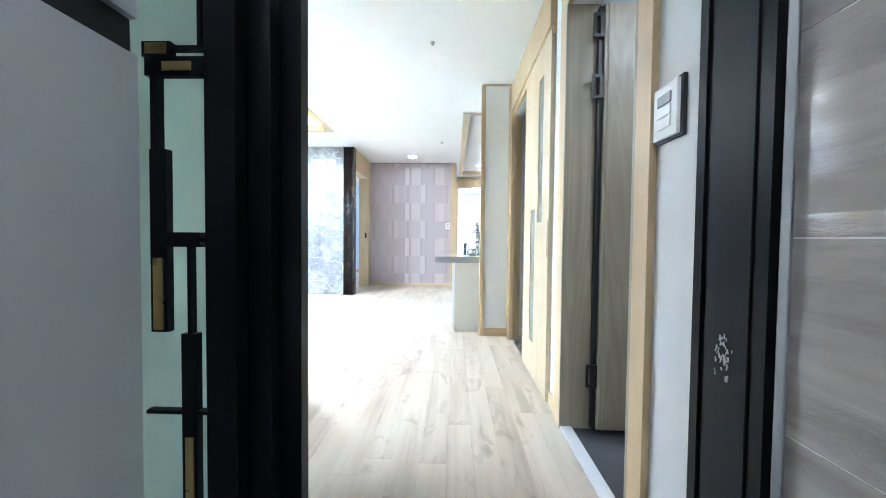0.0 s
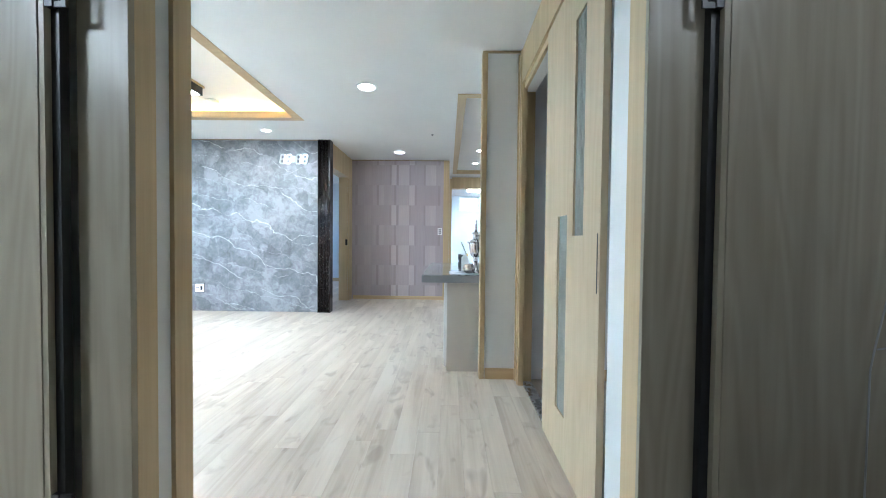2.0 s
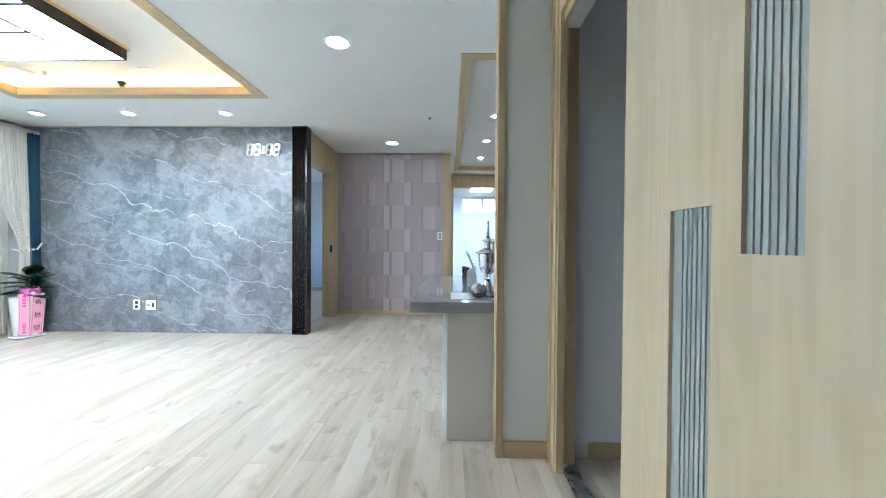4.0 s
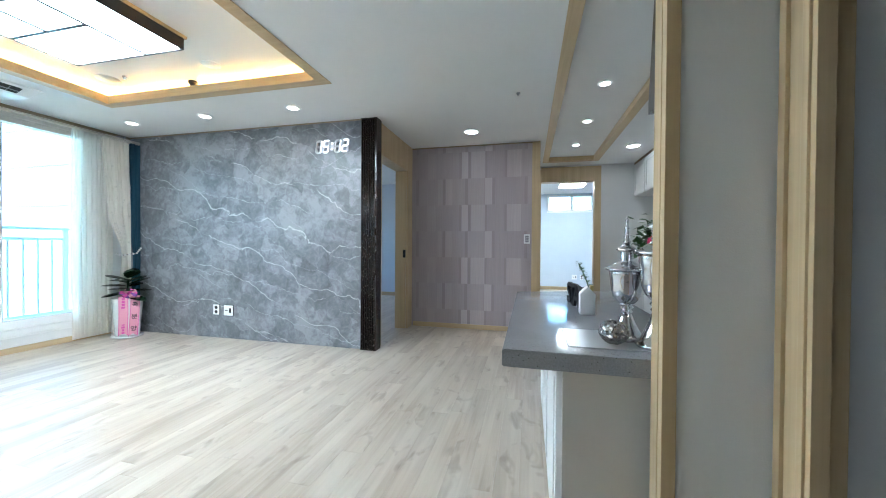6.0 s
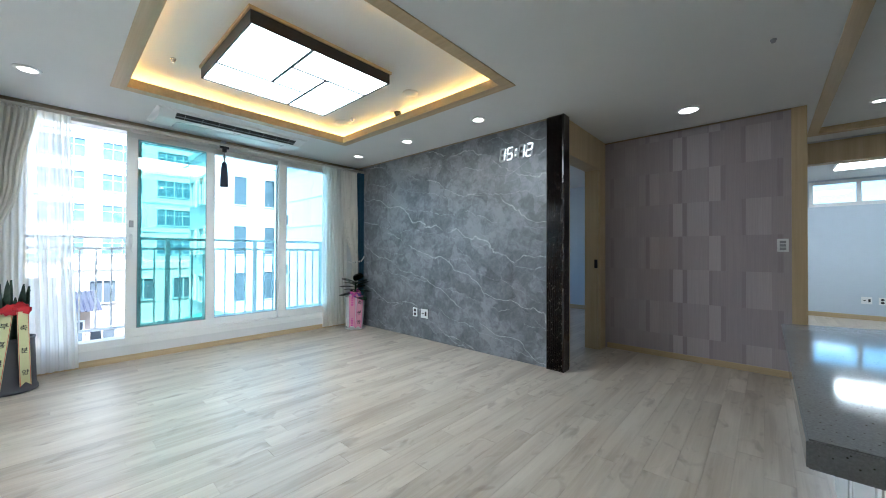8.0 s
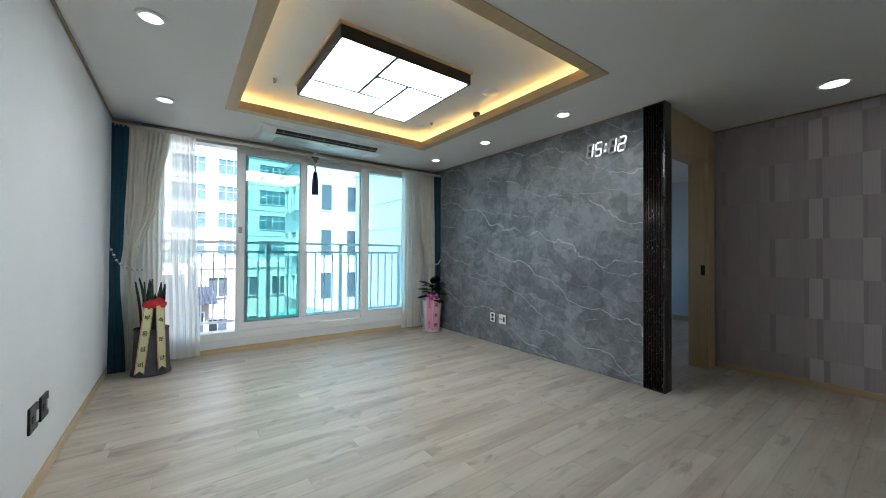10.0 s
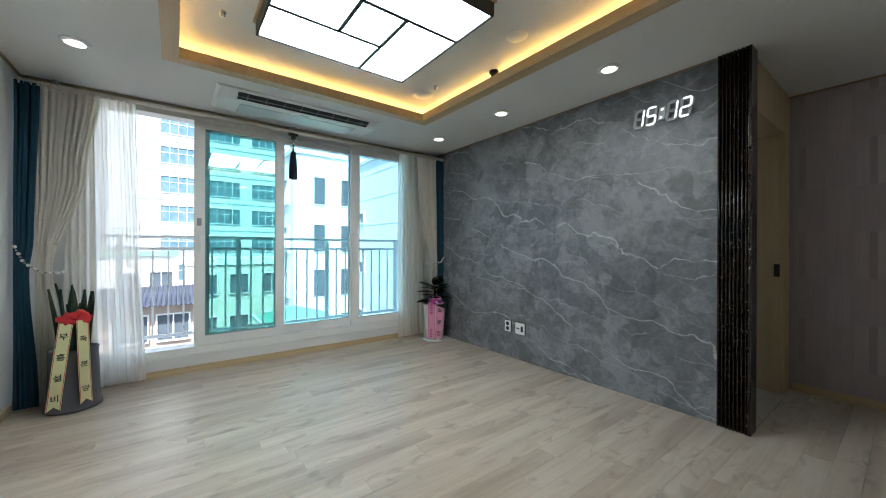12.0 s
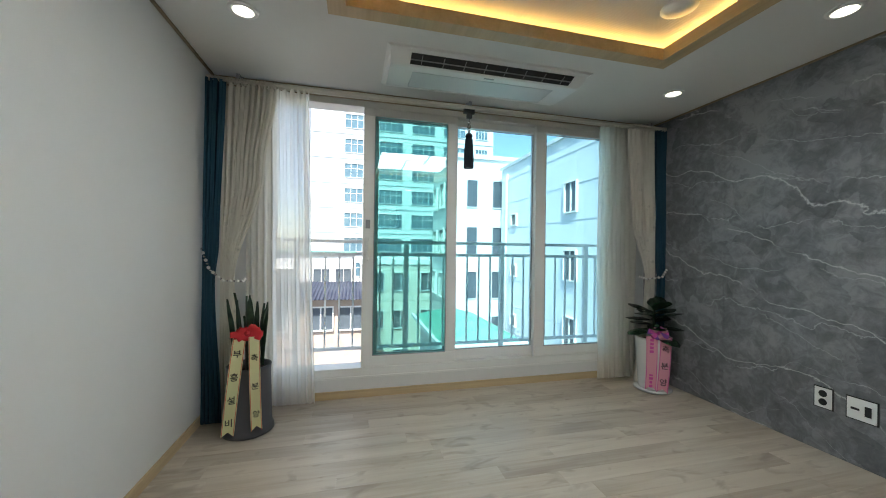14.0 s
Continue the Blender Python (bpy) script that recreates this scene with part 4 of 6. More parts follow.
# ---- clock, switches, outlets, ceiling fittings ----
def wall_clock():
    cx0, cz0, lean = -2.228, 2.128, 0.14
    c = thing("wall_clock", (cx0, 7.47, cz0), "white digital seven-segment clock showing 15:12 on the marble", "clock")
    y0, y1 = 7.458, 7.474
    dw, dh = 0.058, 0.120

    def put(name, pts, mat, label, y0=y0):
        """A flat white bar of the display; the digits lean to one side."""
        bm = bmesh.new()
        lo = [bm.verts.new((cx0 + a + lean * b, y0, cz0 + b)) for a, b in pts]
        hi = [bm.verts.new((cx0 + a + lean * b, y1, cz0 + b)) for a, b in pts]
        bm.faces.new(lo), bm.faces.new(hi)
        n = len(pts)
        for k in range(n):
            bm.faces.new((lo[k], lo[(k + 1) % n], hi[(k + 1) % n], hi[k]))
        part(name, bm, mat, c, label)

    def bar(cx, cz, horizontal, ln, wide):
        h, e = wide / 2, ln / 2
        pts = [(-e, 0), (-e + h, h), (e - h, h), (e, 0), (e - h, -h), (-e + h, -h)]
        return [(cx + a, cz + b) if horizontal else (cx + b, cz + a) for a, b in pts]

    def segment(cx, cz, horizontal, ln, lit):
        put("segment", bar(cx, cz, horizontal, ln + 0.008, 0.021), M_unlit, "pale grey segment housing")
        if lit:
            put("lit_strip", bar(cx, cz, horizontal, ln, 0.012), M_led, "lit white strip", y0 - 0.003)

    digits = {"1": "bc", "5": "afgcd", "2": "abged"}
    for x, d in ((-0.148, "1"), (-0.062, "5"), (0.074, "1"), (0.160, "2")):
        on = digits[d]
        w2, h2 = dw / 2, dh / 2
        for name, cx, cz, hor, ln in (("a", 0, h2, True, dw), ("g", 0, 0, True, dw), ("d", 0, -h2, True, dw), ("f", -w2, h2 / 2, False, h2), ("b", w2, h2 / 2, False, h2),
                                      ("e", -w2, -h2 / 2, False, h2), ("c", w2, -h2 / 2, False, h2)):
            segment(x + cx, cz, hor, ln - 0.003, name in on)
    for z in (-0.028, 0.028):
        put("dot", [(0.006 - 0.008, z - 0.008), (0.006 + 0.008, z - 0.008), (0.006 + 0.008, z + 0.008), (0.006 - 0.008, z + 0.008)], M_led, "lit white colon dot")
    put("bridge", [(-0.016, -0.045), (0.03, -0.045), (0.03, 0.045), (-0.016, 0.045)], M_unlit, "pale grey housing", y0 + 0.003)
    part("back_bar", boxes((cx0 - 0.17, cx0 + 0.18, 7.474, 7.488, cz0 - 0.006, cz0 + 0.006)), M_gplastic, c)


wall_clock()


def plate(name, place, w, h, facing, label, sockets, category="outlet", mat=None):
    """A wall plate; facing: the axis it looks along. sockets: (x, z, w, h, round) on it."""
    turn = {"-y": 0, "+x": 90, "+y": 180, "-x": -90}[facing]
    p = thing(name, place, label, category, "wall plates")
    p.rotation_euler = (0, 0, radians(turn))
    part("cover", boxes((-w / 2, w / 2, -0.010, 0, -h / 2, h / 2), bevel=0.003), mat or M_plastic, p, "", True)
    if "marble" in label:
        part("surround", boxes((-w / 2 - 0.006, w / 2 + 0.006, -0.006, 0, -h / 2 - 0.006, h / 2 + 0.006), bevel=0.001), M_dplastic, p, "black surround", True)
    for x, z, sw, sh, rnd, m in sockets:
        if rnd:
            bm = lathe([(sw, 0), (sw, 0.003), (sw * 0.8, 0.0035)], 20)
            bmesh.ops.rotate(bm, verts=bm.verts[:], cent=(0, 0, 0), matrix=Matrix.Rotation(radians(90), 3, "X"))
            bmesh.ops.translate(bm, verts=bm.verts[:], vec=(x, -0.0095, z))
        else:
            bm = boxes((x - sw / 2, x + sw / 2, -0.014, -0.009, z - sh / 2, z + sh / 2), bevel=0.001)
        part("socket" if category == "outlet" else "rocker", bm, m, p, "", True)


plate("outlet", (-3.725, 7.49, 0.328), 0.082, 0.118, "-y", "white double power outlet low on the marble", [(0, 0.025, 0.020, 0, True, M_dplastic), (0, -0.025, 0.020, 0, True, M_dplastic)])
plate("outlet", (-3.557, 7.49, 0.325), 0.122, 0.118, "-y", "white media outlet low on the marble", [(-0.025, 0, 0.035, 0.012, False, M_dplastic), (0.028, 0, 0.026, 0.055, False, M_dplastic)])
plate("outlet", (-3.06, 3.74, 0.36), 0.12, 0.118, "+y", "black and white outlet low on the white wall", [(-0.025, 0, 0.018, 0, True, M_dplastic), (0.03, 0, 0.025, 0.05, False, M_plastic)], "outlet", M_dplastic)
plate("outlet", (-2.90, 3.74, 0.36), 0.12, 0.118, "+y", "black and white outlet low on the white wall", [(-0.025, 0, 0.018, 0, True, M_dplastic), (0.03, 0, 0.025, 0.05, False, M_plastic)], "outlet", M_dplastic)
plate("light_switch", (-0.222, 8.696, 1.18), 0.075, 0.12, "-y", "white three-button switch on the mauve wall", [(0, k * 0.03, 0.042, 0.024, False, M_gplastic) for k in (-1, 0, 1)], "switch")
solid("switch_backplate", boxes((0.452, 0.462, 2.616, 2.730, 1.194, 1.342), bevel=0.002), M_dplastic, "black backing plate under the hall switch", "switch")
plate("light_switch", (0.452, 2.675, 1.268), 0.10, 0.135, "-x", "white three-button switch on the hall wall", [(0, 0.03, 0.056, 0.026, False, M_gplastic), (0, 0.0, 0.056, 0.026, False, M_plastic), (0, -0.03, 0.056, 0.026, False, M_plastic)], "switch")
plate("outlet", (0.905, 13.44, 0.325), 0.12, 0.118, "-y", "white outlet low on the blue wall", [(-0.025, 0, 0.035, 0.012, False, M_dplastic), (0.03, 0, 0.025, 0.05, False, M_dplastic)])
plate("outlet", (1.075, 13.44, 0.325), 0.082, 0.118, "-y", "white outlet low on the blue wall", [(0, 0.025, 0.020, 0, True, M_dplastic), (0, -0.025, 0.020, 0, True, M_dplastic)])


def ceiling_dot(name, x, y, z, r, h, mat, label, category):
    solid(name, lathe([(r, z), (r, z - h * 0.4), (r * 0.7, z - h * 0.5), (r * 0.6, z - h), (0.0, z - h)], 20, x, y), mat, label, category)


ceiling_dot("sprinkler", -0.297, 7.2, H, 0.016, 0.02, M_gplastic, "small grey sprinkler head in the ceiling", "sprinkler")
ceiling_dot("sprinkler", -0.269, 4.435, H, 0.016, 0.02, M_gplastic, "small grey sprinkler head in the ceiling", "sprinkler")
ceiling_dot("sprinkler", 1.07, 8.2, H, 0.014, 0.02, M_gplastic, "small grey sprinkler head in the ceiling", "sprinkler")
ceiling_dot("sprinkler", -3.53, 4.87, TZ, 0.018, 0.03, M_chrome, "small chrome sprinkler head in the tray", "sprinkler")
ceiling_dot("sprinkler", -3.555, 6.405, TZ, 0.018, 0.03, M_chrome, "small chrome sprinkler head in the tray", "sprinkler")
ceiling_dot("smoke_detector", -3.075, 6.615, TZ, 0.036, 0.05, M_dplastic, "small black dome detector in the tray", "detector")
ceiling_dot("speaker_cover", -3.76, 6.415, TZ, 0.09, 0.012, M_plastic, "flat white round cover in the tray", "cover")
ceiling_dot("speaker_cover", -2.66, 6.405, TZ, 0.07, 0.012, M_plastic, "flat white round cover in the tray", "cover")


# ---- hall and entrance ----
def hinge(parent, x, y, z, side):
    """A black door hinge; side: the way its open plate goes."""
    part("hinge", boxes((x - 0.010, x + 0.010, y - 0.010, y + 0.004, z - 0.055, z + 0.055), (min(x, x + side * 0.042), max(x, x + side * 0.042), y - 0.007, y - 0.002, z + 0.040, z + 0.055),
                        (min(x, x + side * 0.042), max(x, x + side * 0.042), y - 0.007, y - 0.002, z - 0.055, z - 0.040), (min(x + side * 0.030, x + side * 0.042), max(x + side * 0.030, x + side * 0.042), y - 0.007, y - 0.002, z - 0.04, z + 0.04)), M_dplastic, parent, "black steel hinge")


def open_door(name, x0, s, w, label):
    """A leaf standing open at right angles to the hall; s: +1 opens to +x."""
    d = thing(name, (x0 + s * w / 2, 3.48, 0.02), label, "door", "", "structure")
    a, b = sorted((x0 + s * 0.035, x0 + s * w))
    part("leaf", boxes((a, b, 3.455, 3.495, 0.02, 2.045), bevel=0.002), M_ash, d)
    e0, e1 = sorted((x0 + s * 0.020, x0 + s * 0.035))
    part("edge_band", boxes((e0, e1, 3.458, 3.495, 0.02, 2.045)), M_ash, d)
    g0, g1 = sorted((x0 - s * 0.002, x0 + s * 0.020))
    part("seal", boxes((g0, g1, 3.475, 3.499, 0.02, 2.045)), M_dplastic, d, "black rubber seal")
    for z in (0.28, 1.665, 1.95):
        hinge(d, x0 + s * 0.008, 3.468, z, -s)
    px = lambda u: x0 + s * (u + (0.155 if s < 0 else 0.0))
    for pts in ([(px(0.40), 3.454, 0.03), (px(0.405), 3.454, 0.70), (px(0.415), 3.454, 0.76), (px(0.55), 3.454, 1.40)], [(px(0.45), 3.454, 1.38), (px(0.55), 3.454, 1.40), (px(0.525), 3.454, 1.30)],
                [(px(0.42), 3.454, 0.755), (px(0.53), 3.454, 0.775)]):
        # door_2's groove is pale: the highlight along it is put into its colour
        part("inlay", tube(pts, 0.0022, 6), M_gplastic if s < 0 else M_unlit, d, "thin groove line")


open_door("door_1", -1.105, -1, 0.82, "pale ash bedroom door standing open into its room")
open_door("door_2", 0.586, 1, 0.64, "pale ash bathroom door standing open into its room")
structure("threshold_bathroom", boxes((0.445, 0.50, 2.835, 3.50, 0.0, 0.012), bevel=0.003), M_cab, "pale door threshold", "threshold")


def sliding_door():
    d = thing("door_3", (0.45, 4.12, 0.012), "light oak sliding door with two narrow glass strips, half open", "door", "", "structure")
    x0, x1, y0, y1, z0, z1 = 0.437, 0.461, 3.765, 4.455, 0.014, 2.12
    ga, gb = (3.922, 4.035, 1.045, 1.93), (4.105, 4.236, 0.24, 1.138)
    ya, yb, yc, yd = ga[0], ga[1], gb[0], gb[1]
    part("leaf", boxes((x0, x1, y0, ya, z0, z1), (x0, x1, yb, yc, z0, z1), (x0, x1, yd, y1, z0, z1), (x0, x1, ya, yb, z0, ga[2]), (x0, x1, ya, yb, ga[3], z1),
                       (x0, x1, yc, yd, z0, gb[2]), (x0, x1, yc, yd, gb[3], z1)), M_slide, d)
    for a, b, c, e in (ga, gb):
        part("glass_strip", boxes((0.446, 0.452, a, b, c, e)), M_ribbed, d, "ribbed glass strip")
        for k in range(7):
            part("rib", boxes((0.443, 0.446, a + 0.006 + k * 0.015, a + 0.015 + k * 0.015, c, e)), M_ribbed, d)
    part("pull", boxes((0.4355, 0.4375, 3.782, 3.788, 0.84, 1.05)), M_dplastic, d, "dark recessed pull")


sliding_door()


def middle_door():
    d = thing("entrance_partition", (-0.6, 2.45, 0), "black aluminium sliding partition with frosted glass, slid open", "door")
    for k, (xa, xb, ya, yb) in enumerate(((-0.525, -0.47, 2.343, 2.378), (-0.50, -0.43, 2.385, 2.42), (-0.46, -0.392, 2.427, 2.462))):
        part("stile", boxes((xa, xb, ya, yb, 0.01, 2.16), bevel=0.002), M_black, d)
        part("stile", boxes((-0.94, -0.90, ya, yb, 0.01, 2.16), bevel=0.002), M_black, d)
        part("top_bar", boxes((-0.90, xa, ya, yb, 2.10, 2.16)), M_black, d)
        part("bottom_bar", boxes((-0.90, xa, ya, yb, 0.01, 0.09)), M_black, d)
        pane = part("pane", boxes((-0.90, xa, (ya + yb) / 2 - 0.003, (ya + yb) / 2 + 0.003, 0.09, 2.10)), M_mist if k == 0 else M_glass, d, "pale green glass pane")
        pane.visible_shadow = False
    y0, y1 = 2.342, 2.356
    for b in ((-0.6283, -0.518, 1.2135, 1.2457), (-0.5823, -0.518, 1.2576, 1.2641), (-0.6191, -0.6053, 1.0876, 1.2135), (-0.6218, -0.5915, 0.7687, 1.0876), (-0.5915, -0.5336, 0.9185, 0.9442), (-0.5336, -0.518, 0.9277, 0.9351),
              (-0.5566, -0.5501, 0.766, 0.9185), (-0.5685, -0.541, 0.1, 0.766), (-0.6329, -0.5685, 0.6226, 0.629), (-0.541, -0.5226, 0.6226, 0.629), (-0.5354, -0.529, 1.2641, 2.1), (-0.6329, -0.5823, 1.2457, 1.2714)):
        part("lattice_bar", boxes((b[0], b[1], y0, y1, b[2], b[3])), M_black, d, "black decorative bar")
    for b in ((-0.6255, -0.5887, 1.2494, 1.2677), (-0.6163, -0.5989, 0.7724, 0.8992), (-0.5621, -0.5474, 0.3524, 0.5822), (-0.5961, -0.5456, 1.2209, 1.2365)):
        part("lattice_inlay", boxes((b[0], b[1], y0 - 0.002, y0, b[2], b[3])), M_gold, d, "dull gold inlay")
    j = thing("door_jamb", (0.47, 2.45, 0), "charcoal aluminium partition jamb with a white scuff", "jamb", "", "structure")
    part("channel", boxes((0.45, 0.461, 2.36, 2.55, 0, 2.2), (0.444, 0.45, 2.36, 2.385, 0, 2.2), (0.444, 0.45, 2.525, 2.55, 0, 2.2)), M_black, j)
    part("face", boxes((0.446, 0.45, 2.40, 2.51, 0, 2.2), bevel=0.001), M_grey_frame, j)
    part("head", boxes((-0.945, 0.461, 2.38, 2.53, 2.2, H - 0.002)), M_black, j)
    rng = random.Random(3)
    for _ in range(46):
        y, z = 2.455 + rng.gauss(0, 0.011), 0.71 + rng.gauss(0, 0.020)
        w, h, lean = rng.uniform(0.001, 0.004), rng.uniform(0.003, 0.013), rng.uniform(-0.5, 0.5)
        bm = boxes((0.4453, 0.446, -w / 2, w / 2, -h / 2, h / 2))
        bmesh.ops.rotate(bm, verts=bm.verts[:], cent=(0.446, 0, 0), matrix=Matrix.Rotation(lean, 3, "X"))
        bmesh.ops.translate(bm, verts=bm.verts[:], vec=(0, y, z))
        part("scuff", bm, M_gplastic, j, "pale scuff mark")


middle_door()


def shoe_cabinet():
    c = thing("shoe_cabinet", (-0.88, 1.7, 0), "greyish white shoe cabinet with dark finger slots", "cabinet")
    part("body", boxes((-1.06, -0.645, 0.9, 2.335, 0.02, 2.39)), M_cab, c)
    for y0 in (0.905, 1.38, 1.855):
        part("door", boxes((-0.645, -0.625, y0, y0 + 0.472, 0.05, 1.238), bevel=0.002), M_cab, c)
        part("door", boxes((-0.645, -0.625, y0, y0 + 0.472, 1.298, 2.36), bevel=0.002), M_cab, c)
    part("slot", boxes((-0.645, -0.639, 0.91, 2.327, 1.238, 1.298)), M_dplastic, c, "dark finger slot")


shoe_cabinet()


def tiled_wall():
    t = thing("wall_entry_tile", (0.505, 1.5, 0), "glossy beige stone-look tiles on the entrance wall", "tiles", "", "structure")
    h, w = 0.335, 0.60
    for r in range(8):
        z0 = -0.06 + r * h
        for k in range(4):
            y1 = 2.352 - k * w
            y0 = y1 - w
            part("tile", boxes((0.474, 0.511, max(y0, 0.605) + 0.0014, y1 - 0.0014, max(z0, 0) + 0.0014, min(z0 + h, H) - 0.0014)), M_tile, t)

    part("grout", boxes((0.4755, 0.513, 0.604, 2.351, 0.0, H - 0.001)), M_white, t, "pale grout")


tiled_wall()


def room_lamp(x, y, mat):
    t = thing("room_light", (x, y, H), "flat square white ceiling lamp", "ceiling light", "room lights")
    part("base", boxes((x - 0.25, x + 0.25, y - 0.25, y + 0.25, H - 0.05, H), bevel=0.004), M_plastic, t)
    part("panel", boxes((x - 0.24, x + 0.24, y - 0.24, y + 0.24, H - 0.054, H - 0.0505)), mat, t, "glowing white panel")


# the first, in the left room, is an unseen lamp added to brighten its door
for x, y, mat in ((-2.3, 2.0, M_lamp), (0.66, 11.9, M_back_lamp)):
    room_lamp(x, y, mat)
downlight(1.2, 2.5, 0.075, H, M_dl_room)
# entrance: unseen fill lamp, added to lift the cabinet and tiles
downlight(-0.1, 1.1, 0.075, H, M_dl_room)


def strike_plate():
    solid("strike_plate", boxes((-1.80, -1.765, 8.487, 8.495, 0.93, 1.03), bevel=0.002), M_dplastic, "black metal strike plate on the door jamb", "strike plate")


strike_plate()
w2 = thing("window_2", (0.83, 13.5, BW[2]), "white high window in the back room", "window", "", "structure")
part("window_frame", boxes((BW[0], BW[1], 13.42, 13.5, BW[2], BW[2] + 0.06), (BW[0], BW[1], 13.42, 13.5, BW[3] - 0.05, BW[3]), (BW[0], BW[0] + 0.05, 13.42, 13.5, BW[2] + 0.06, BW[3] - 0.05),
                           (BW[1] - 0.05, BW[1], 13.42, 13.5, BW[2] + 0.06, BW[3] - 0.05), (0.80, 0.86, 13.43, 13.49, BW[2] + 0.06, BW[3] - 0.05), bevel=0.003), M_pvc, w2)
for a, b in ((BW[0] + 0.05, 0.80), (0.86, BW[1] - 0.05)):
    part("pane", boxes((a, b, 13.458, 13.464, BW[2] + 0.06, BW[3] - 0.05)), M_pale, w2).visible_shadow = False


# ---- kitchen ----
def upper_cabinets():
    for k in range(5):
        y1 = 10.195 - k * 0.515
        y0 = y1 - (0.512 if k < 4 else 0.33)
        c = thing("wall_cabinet", (1.58, (y0 + y1) / 2, 1.88), "white framed-door wall cabinet under the ceiling", "cabinet", "kitchen wall cabinets")
        part("body", boxes((1.42, 1.748, y0, y1, 1.88, 2.37)), M_white, c)
        d = part("door", boxes((1.40, 1.42, y0 + 0.002, y1 - 0.002, 1.88, 2.37), bevel=0.002), M_white, c)
        part("frame", boxes((1.392, 1.40, y0 + 0.01, y0 + 0.07, 1.89, 2.36), (1.392, 1.40, y1 - 0.07, y1 - 0.01, 1.89, 2.36), (1.392, 1.40, y0 + 0.07, y1 - 0.07, 1.89, 1.95),
                            (1.392, 1.40, y0 + 0.07, y1 - 0.07, 2.30, 2.36), bevel=0.002), M_white, d)
    structure("trim_cabinet_top", boxes((1.392, 1.42, 7.80, 10.195, 2.37, H - 0.001)), M_trim_shaded, "beige wood moulding above the cabinets", "moulding")
    solid("tall_side_panel", boxes((1.30, 1.748, 7.72, 7.80, 0, 2.395), bevel=0.002), M_white, "white full-height side panel beside the cabinets", "panel")
    c = thing("wall_cabinet", (0.75, 5.48, 1.75), "white wall cabinet above the extractor hood", "cabinet", "kitchen wall cabinets")
    part("body", boxes((0.29, 1.2, 5.247, 5.64, 1.702, 2.395)), M_white, c)
    part("door", boxes((0.292, 1.198, 5.64, 5.66, 1.702, 2.395), bevel=0.002), M_white, c)
    h = thing("extractor_hood", (0.75, 5.5, 1.65), "brushed steel slanted extractor hood under the cabinet", "hood")
    bm = bmesh.new()
    sec = [(5.247, 1.65), (5.745, 1.65), (5.748, 1.69), (5.676, 2.2), (5.662, 2.2), (5.662, 1.70), (5.247, 1.70)]
    lo = [bm.verts.new((0.288, y, z)) for y, z in sec]
    hi = [bm.verts.new((0.945, y, z)) for y, z in sec]
    bm.faces.new(lo), bm.faces.new(hi)
    for k in range(7):
        bm.faces.new((lo[k], lo[(k + 1) % 7], hi[(k + 1) % 7], hi[k]))
    part("canopy", bm, M_hood, h)
    part("grille", boxes((0.36, 0.87, 5.36, 5.66, 1.642, 1.65)), M_gplastic, h, "dark grease grille")


upper_cabinets()


def trophy(x, y, wide, tall, label):
    """A lidded urn on a flared foot; wide and tall: how far it is stretched."""
    z = 0.758
    t = thing("trophy_urn", (x, y, z), label, "urn", "silver urns")
    P = lambda prof: lathe([(r * wide, z + h * tall) for r, h in prof], 44, x, y)
    part("foot", P([(0.062, 0), (0.0645, 0.006), (0.060, 0.012), (0.055, 0.015), (0.046, 0.026), (0.033, 0.046), (0.023, 0.067), (0.017, 0.080)]), M_chrome, t)
    part("stem", P([(0.017, 0.080), (0.0225, 0.086), (0.016, 0.092), (0.0245, 0.099), (0.018, 0.106), (0.027, 0.112)]), M_chrome, t)
    part("bowl", P([(0.027, 0.112), (0.038, 0.121), (0.046, 0.134), (0.0515, 0.155), (0.0545, 0.180), (0.0575, 0.203), (0.060, 0.211)]), M_chrome, t)
    ribs = [((0.0235 if k % 2 == 0 else 0.0185), 0.241 + 0.0042 * k) for k in range(8)]
    lid = part("lid", P([(0.060, 0.211), (0.071, 0.2135), (0.0735, 0.2165), (0.071, 0.220), (0.055, 0.224), (0.052, 0.227), (0.036, 0.235), (0.024, 0.240)] + ribs
                        + [(0.034, 0.275), (0.036, 0.278), (0.030, 0.282), (0.017, 0.288), (0.011, 0.296)]), M_chrome, t)
    part("finial", P([(0.011, 0.296), (0.0145, 0.302), (0.008, 0.308), (0.0115, 0.316), (0.0065, 0.323), (0.0085, 0.330), (0.0055, 0.338), (0.010, 0.344), (0.0045, 0.349), (0.005, 0.362), (0.0065, 0.368), (0.002, 0.378)]), M_chrome, lid)


trophy(0.150, 5.495, 1.0, 1.17, "polished silver lidded urn with a ribbed lid on the worktop")
trophy(0.225, 5.40, 1.06, 1.46, "larger polished silver lidded urn with a ribbed lid on the worktop")


def silver_ball():
    bm = bmesh.new()
    bmesh.ops.create_icosphere(bm, subdivisions=4, radius=1.0)
    for v in bm.verts:
        n = v.co.normalized()
        c = noise.cell(n * 7.0)
        d = 1.0 + 0.035 * (noise.noise(n * 9.0)) + 0.03 * (c - 0.5)
        top = max(0.0, n.z - 0.86)
        v.co = Vector((n.x * 0.049 * d, n.y * 0.049 * d, n.z * 0.043 * d - top * 0.12))
    bmesh.ops.translate(bm, verts=bm.verts[:], vec=(0.090, 5.405, 0.759 + 0.042))
    for f in bm.faces:
        f.smooth = True
    solid("candle_bowl", bm, M_silver, "round hammered silver candle bowl on the worktop", "bowl")


M_silver, _nt, _b = material("hammered_silver", 0.18, 1.0, (0.40, 0.37, 0.35))
_vo = _nt.nodes.new("ShaderNodeTexVoronoi")
_vo.inputs["Scale"].default_value = 75
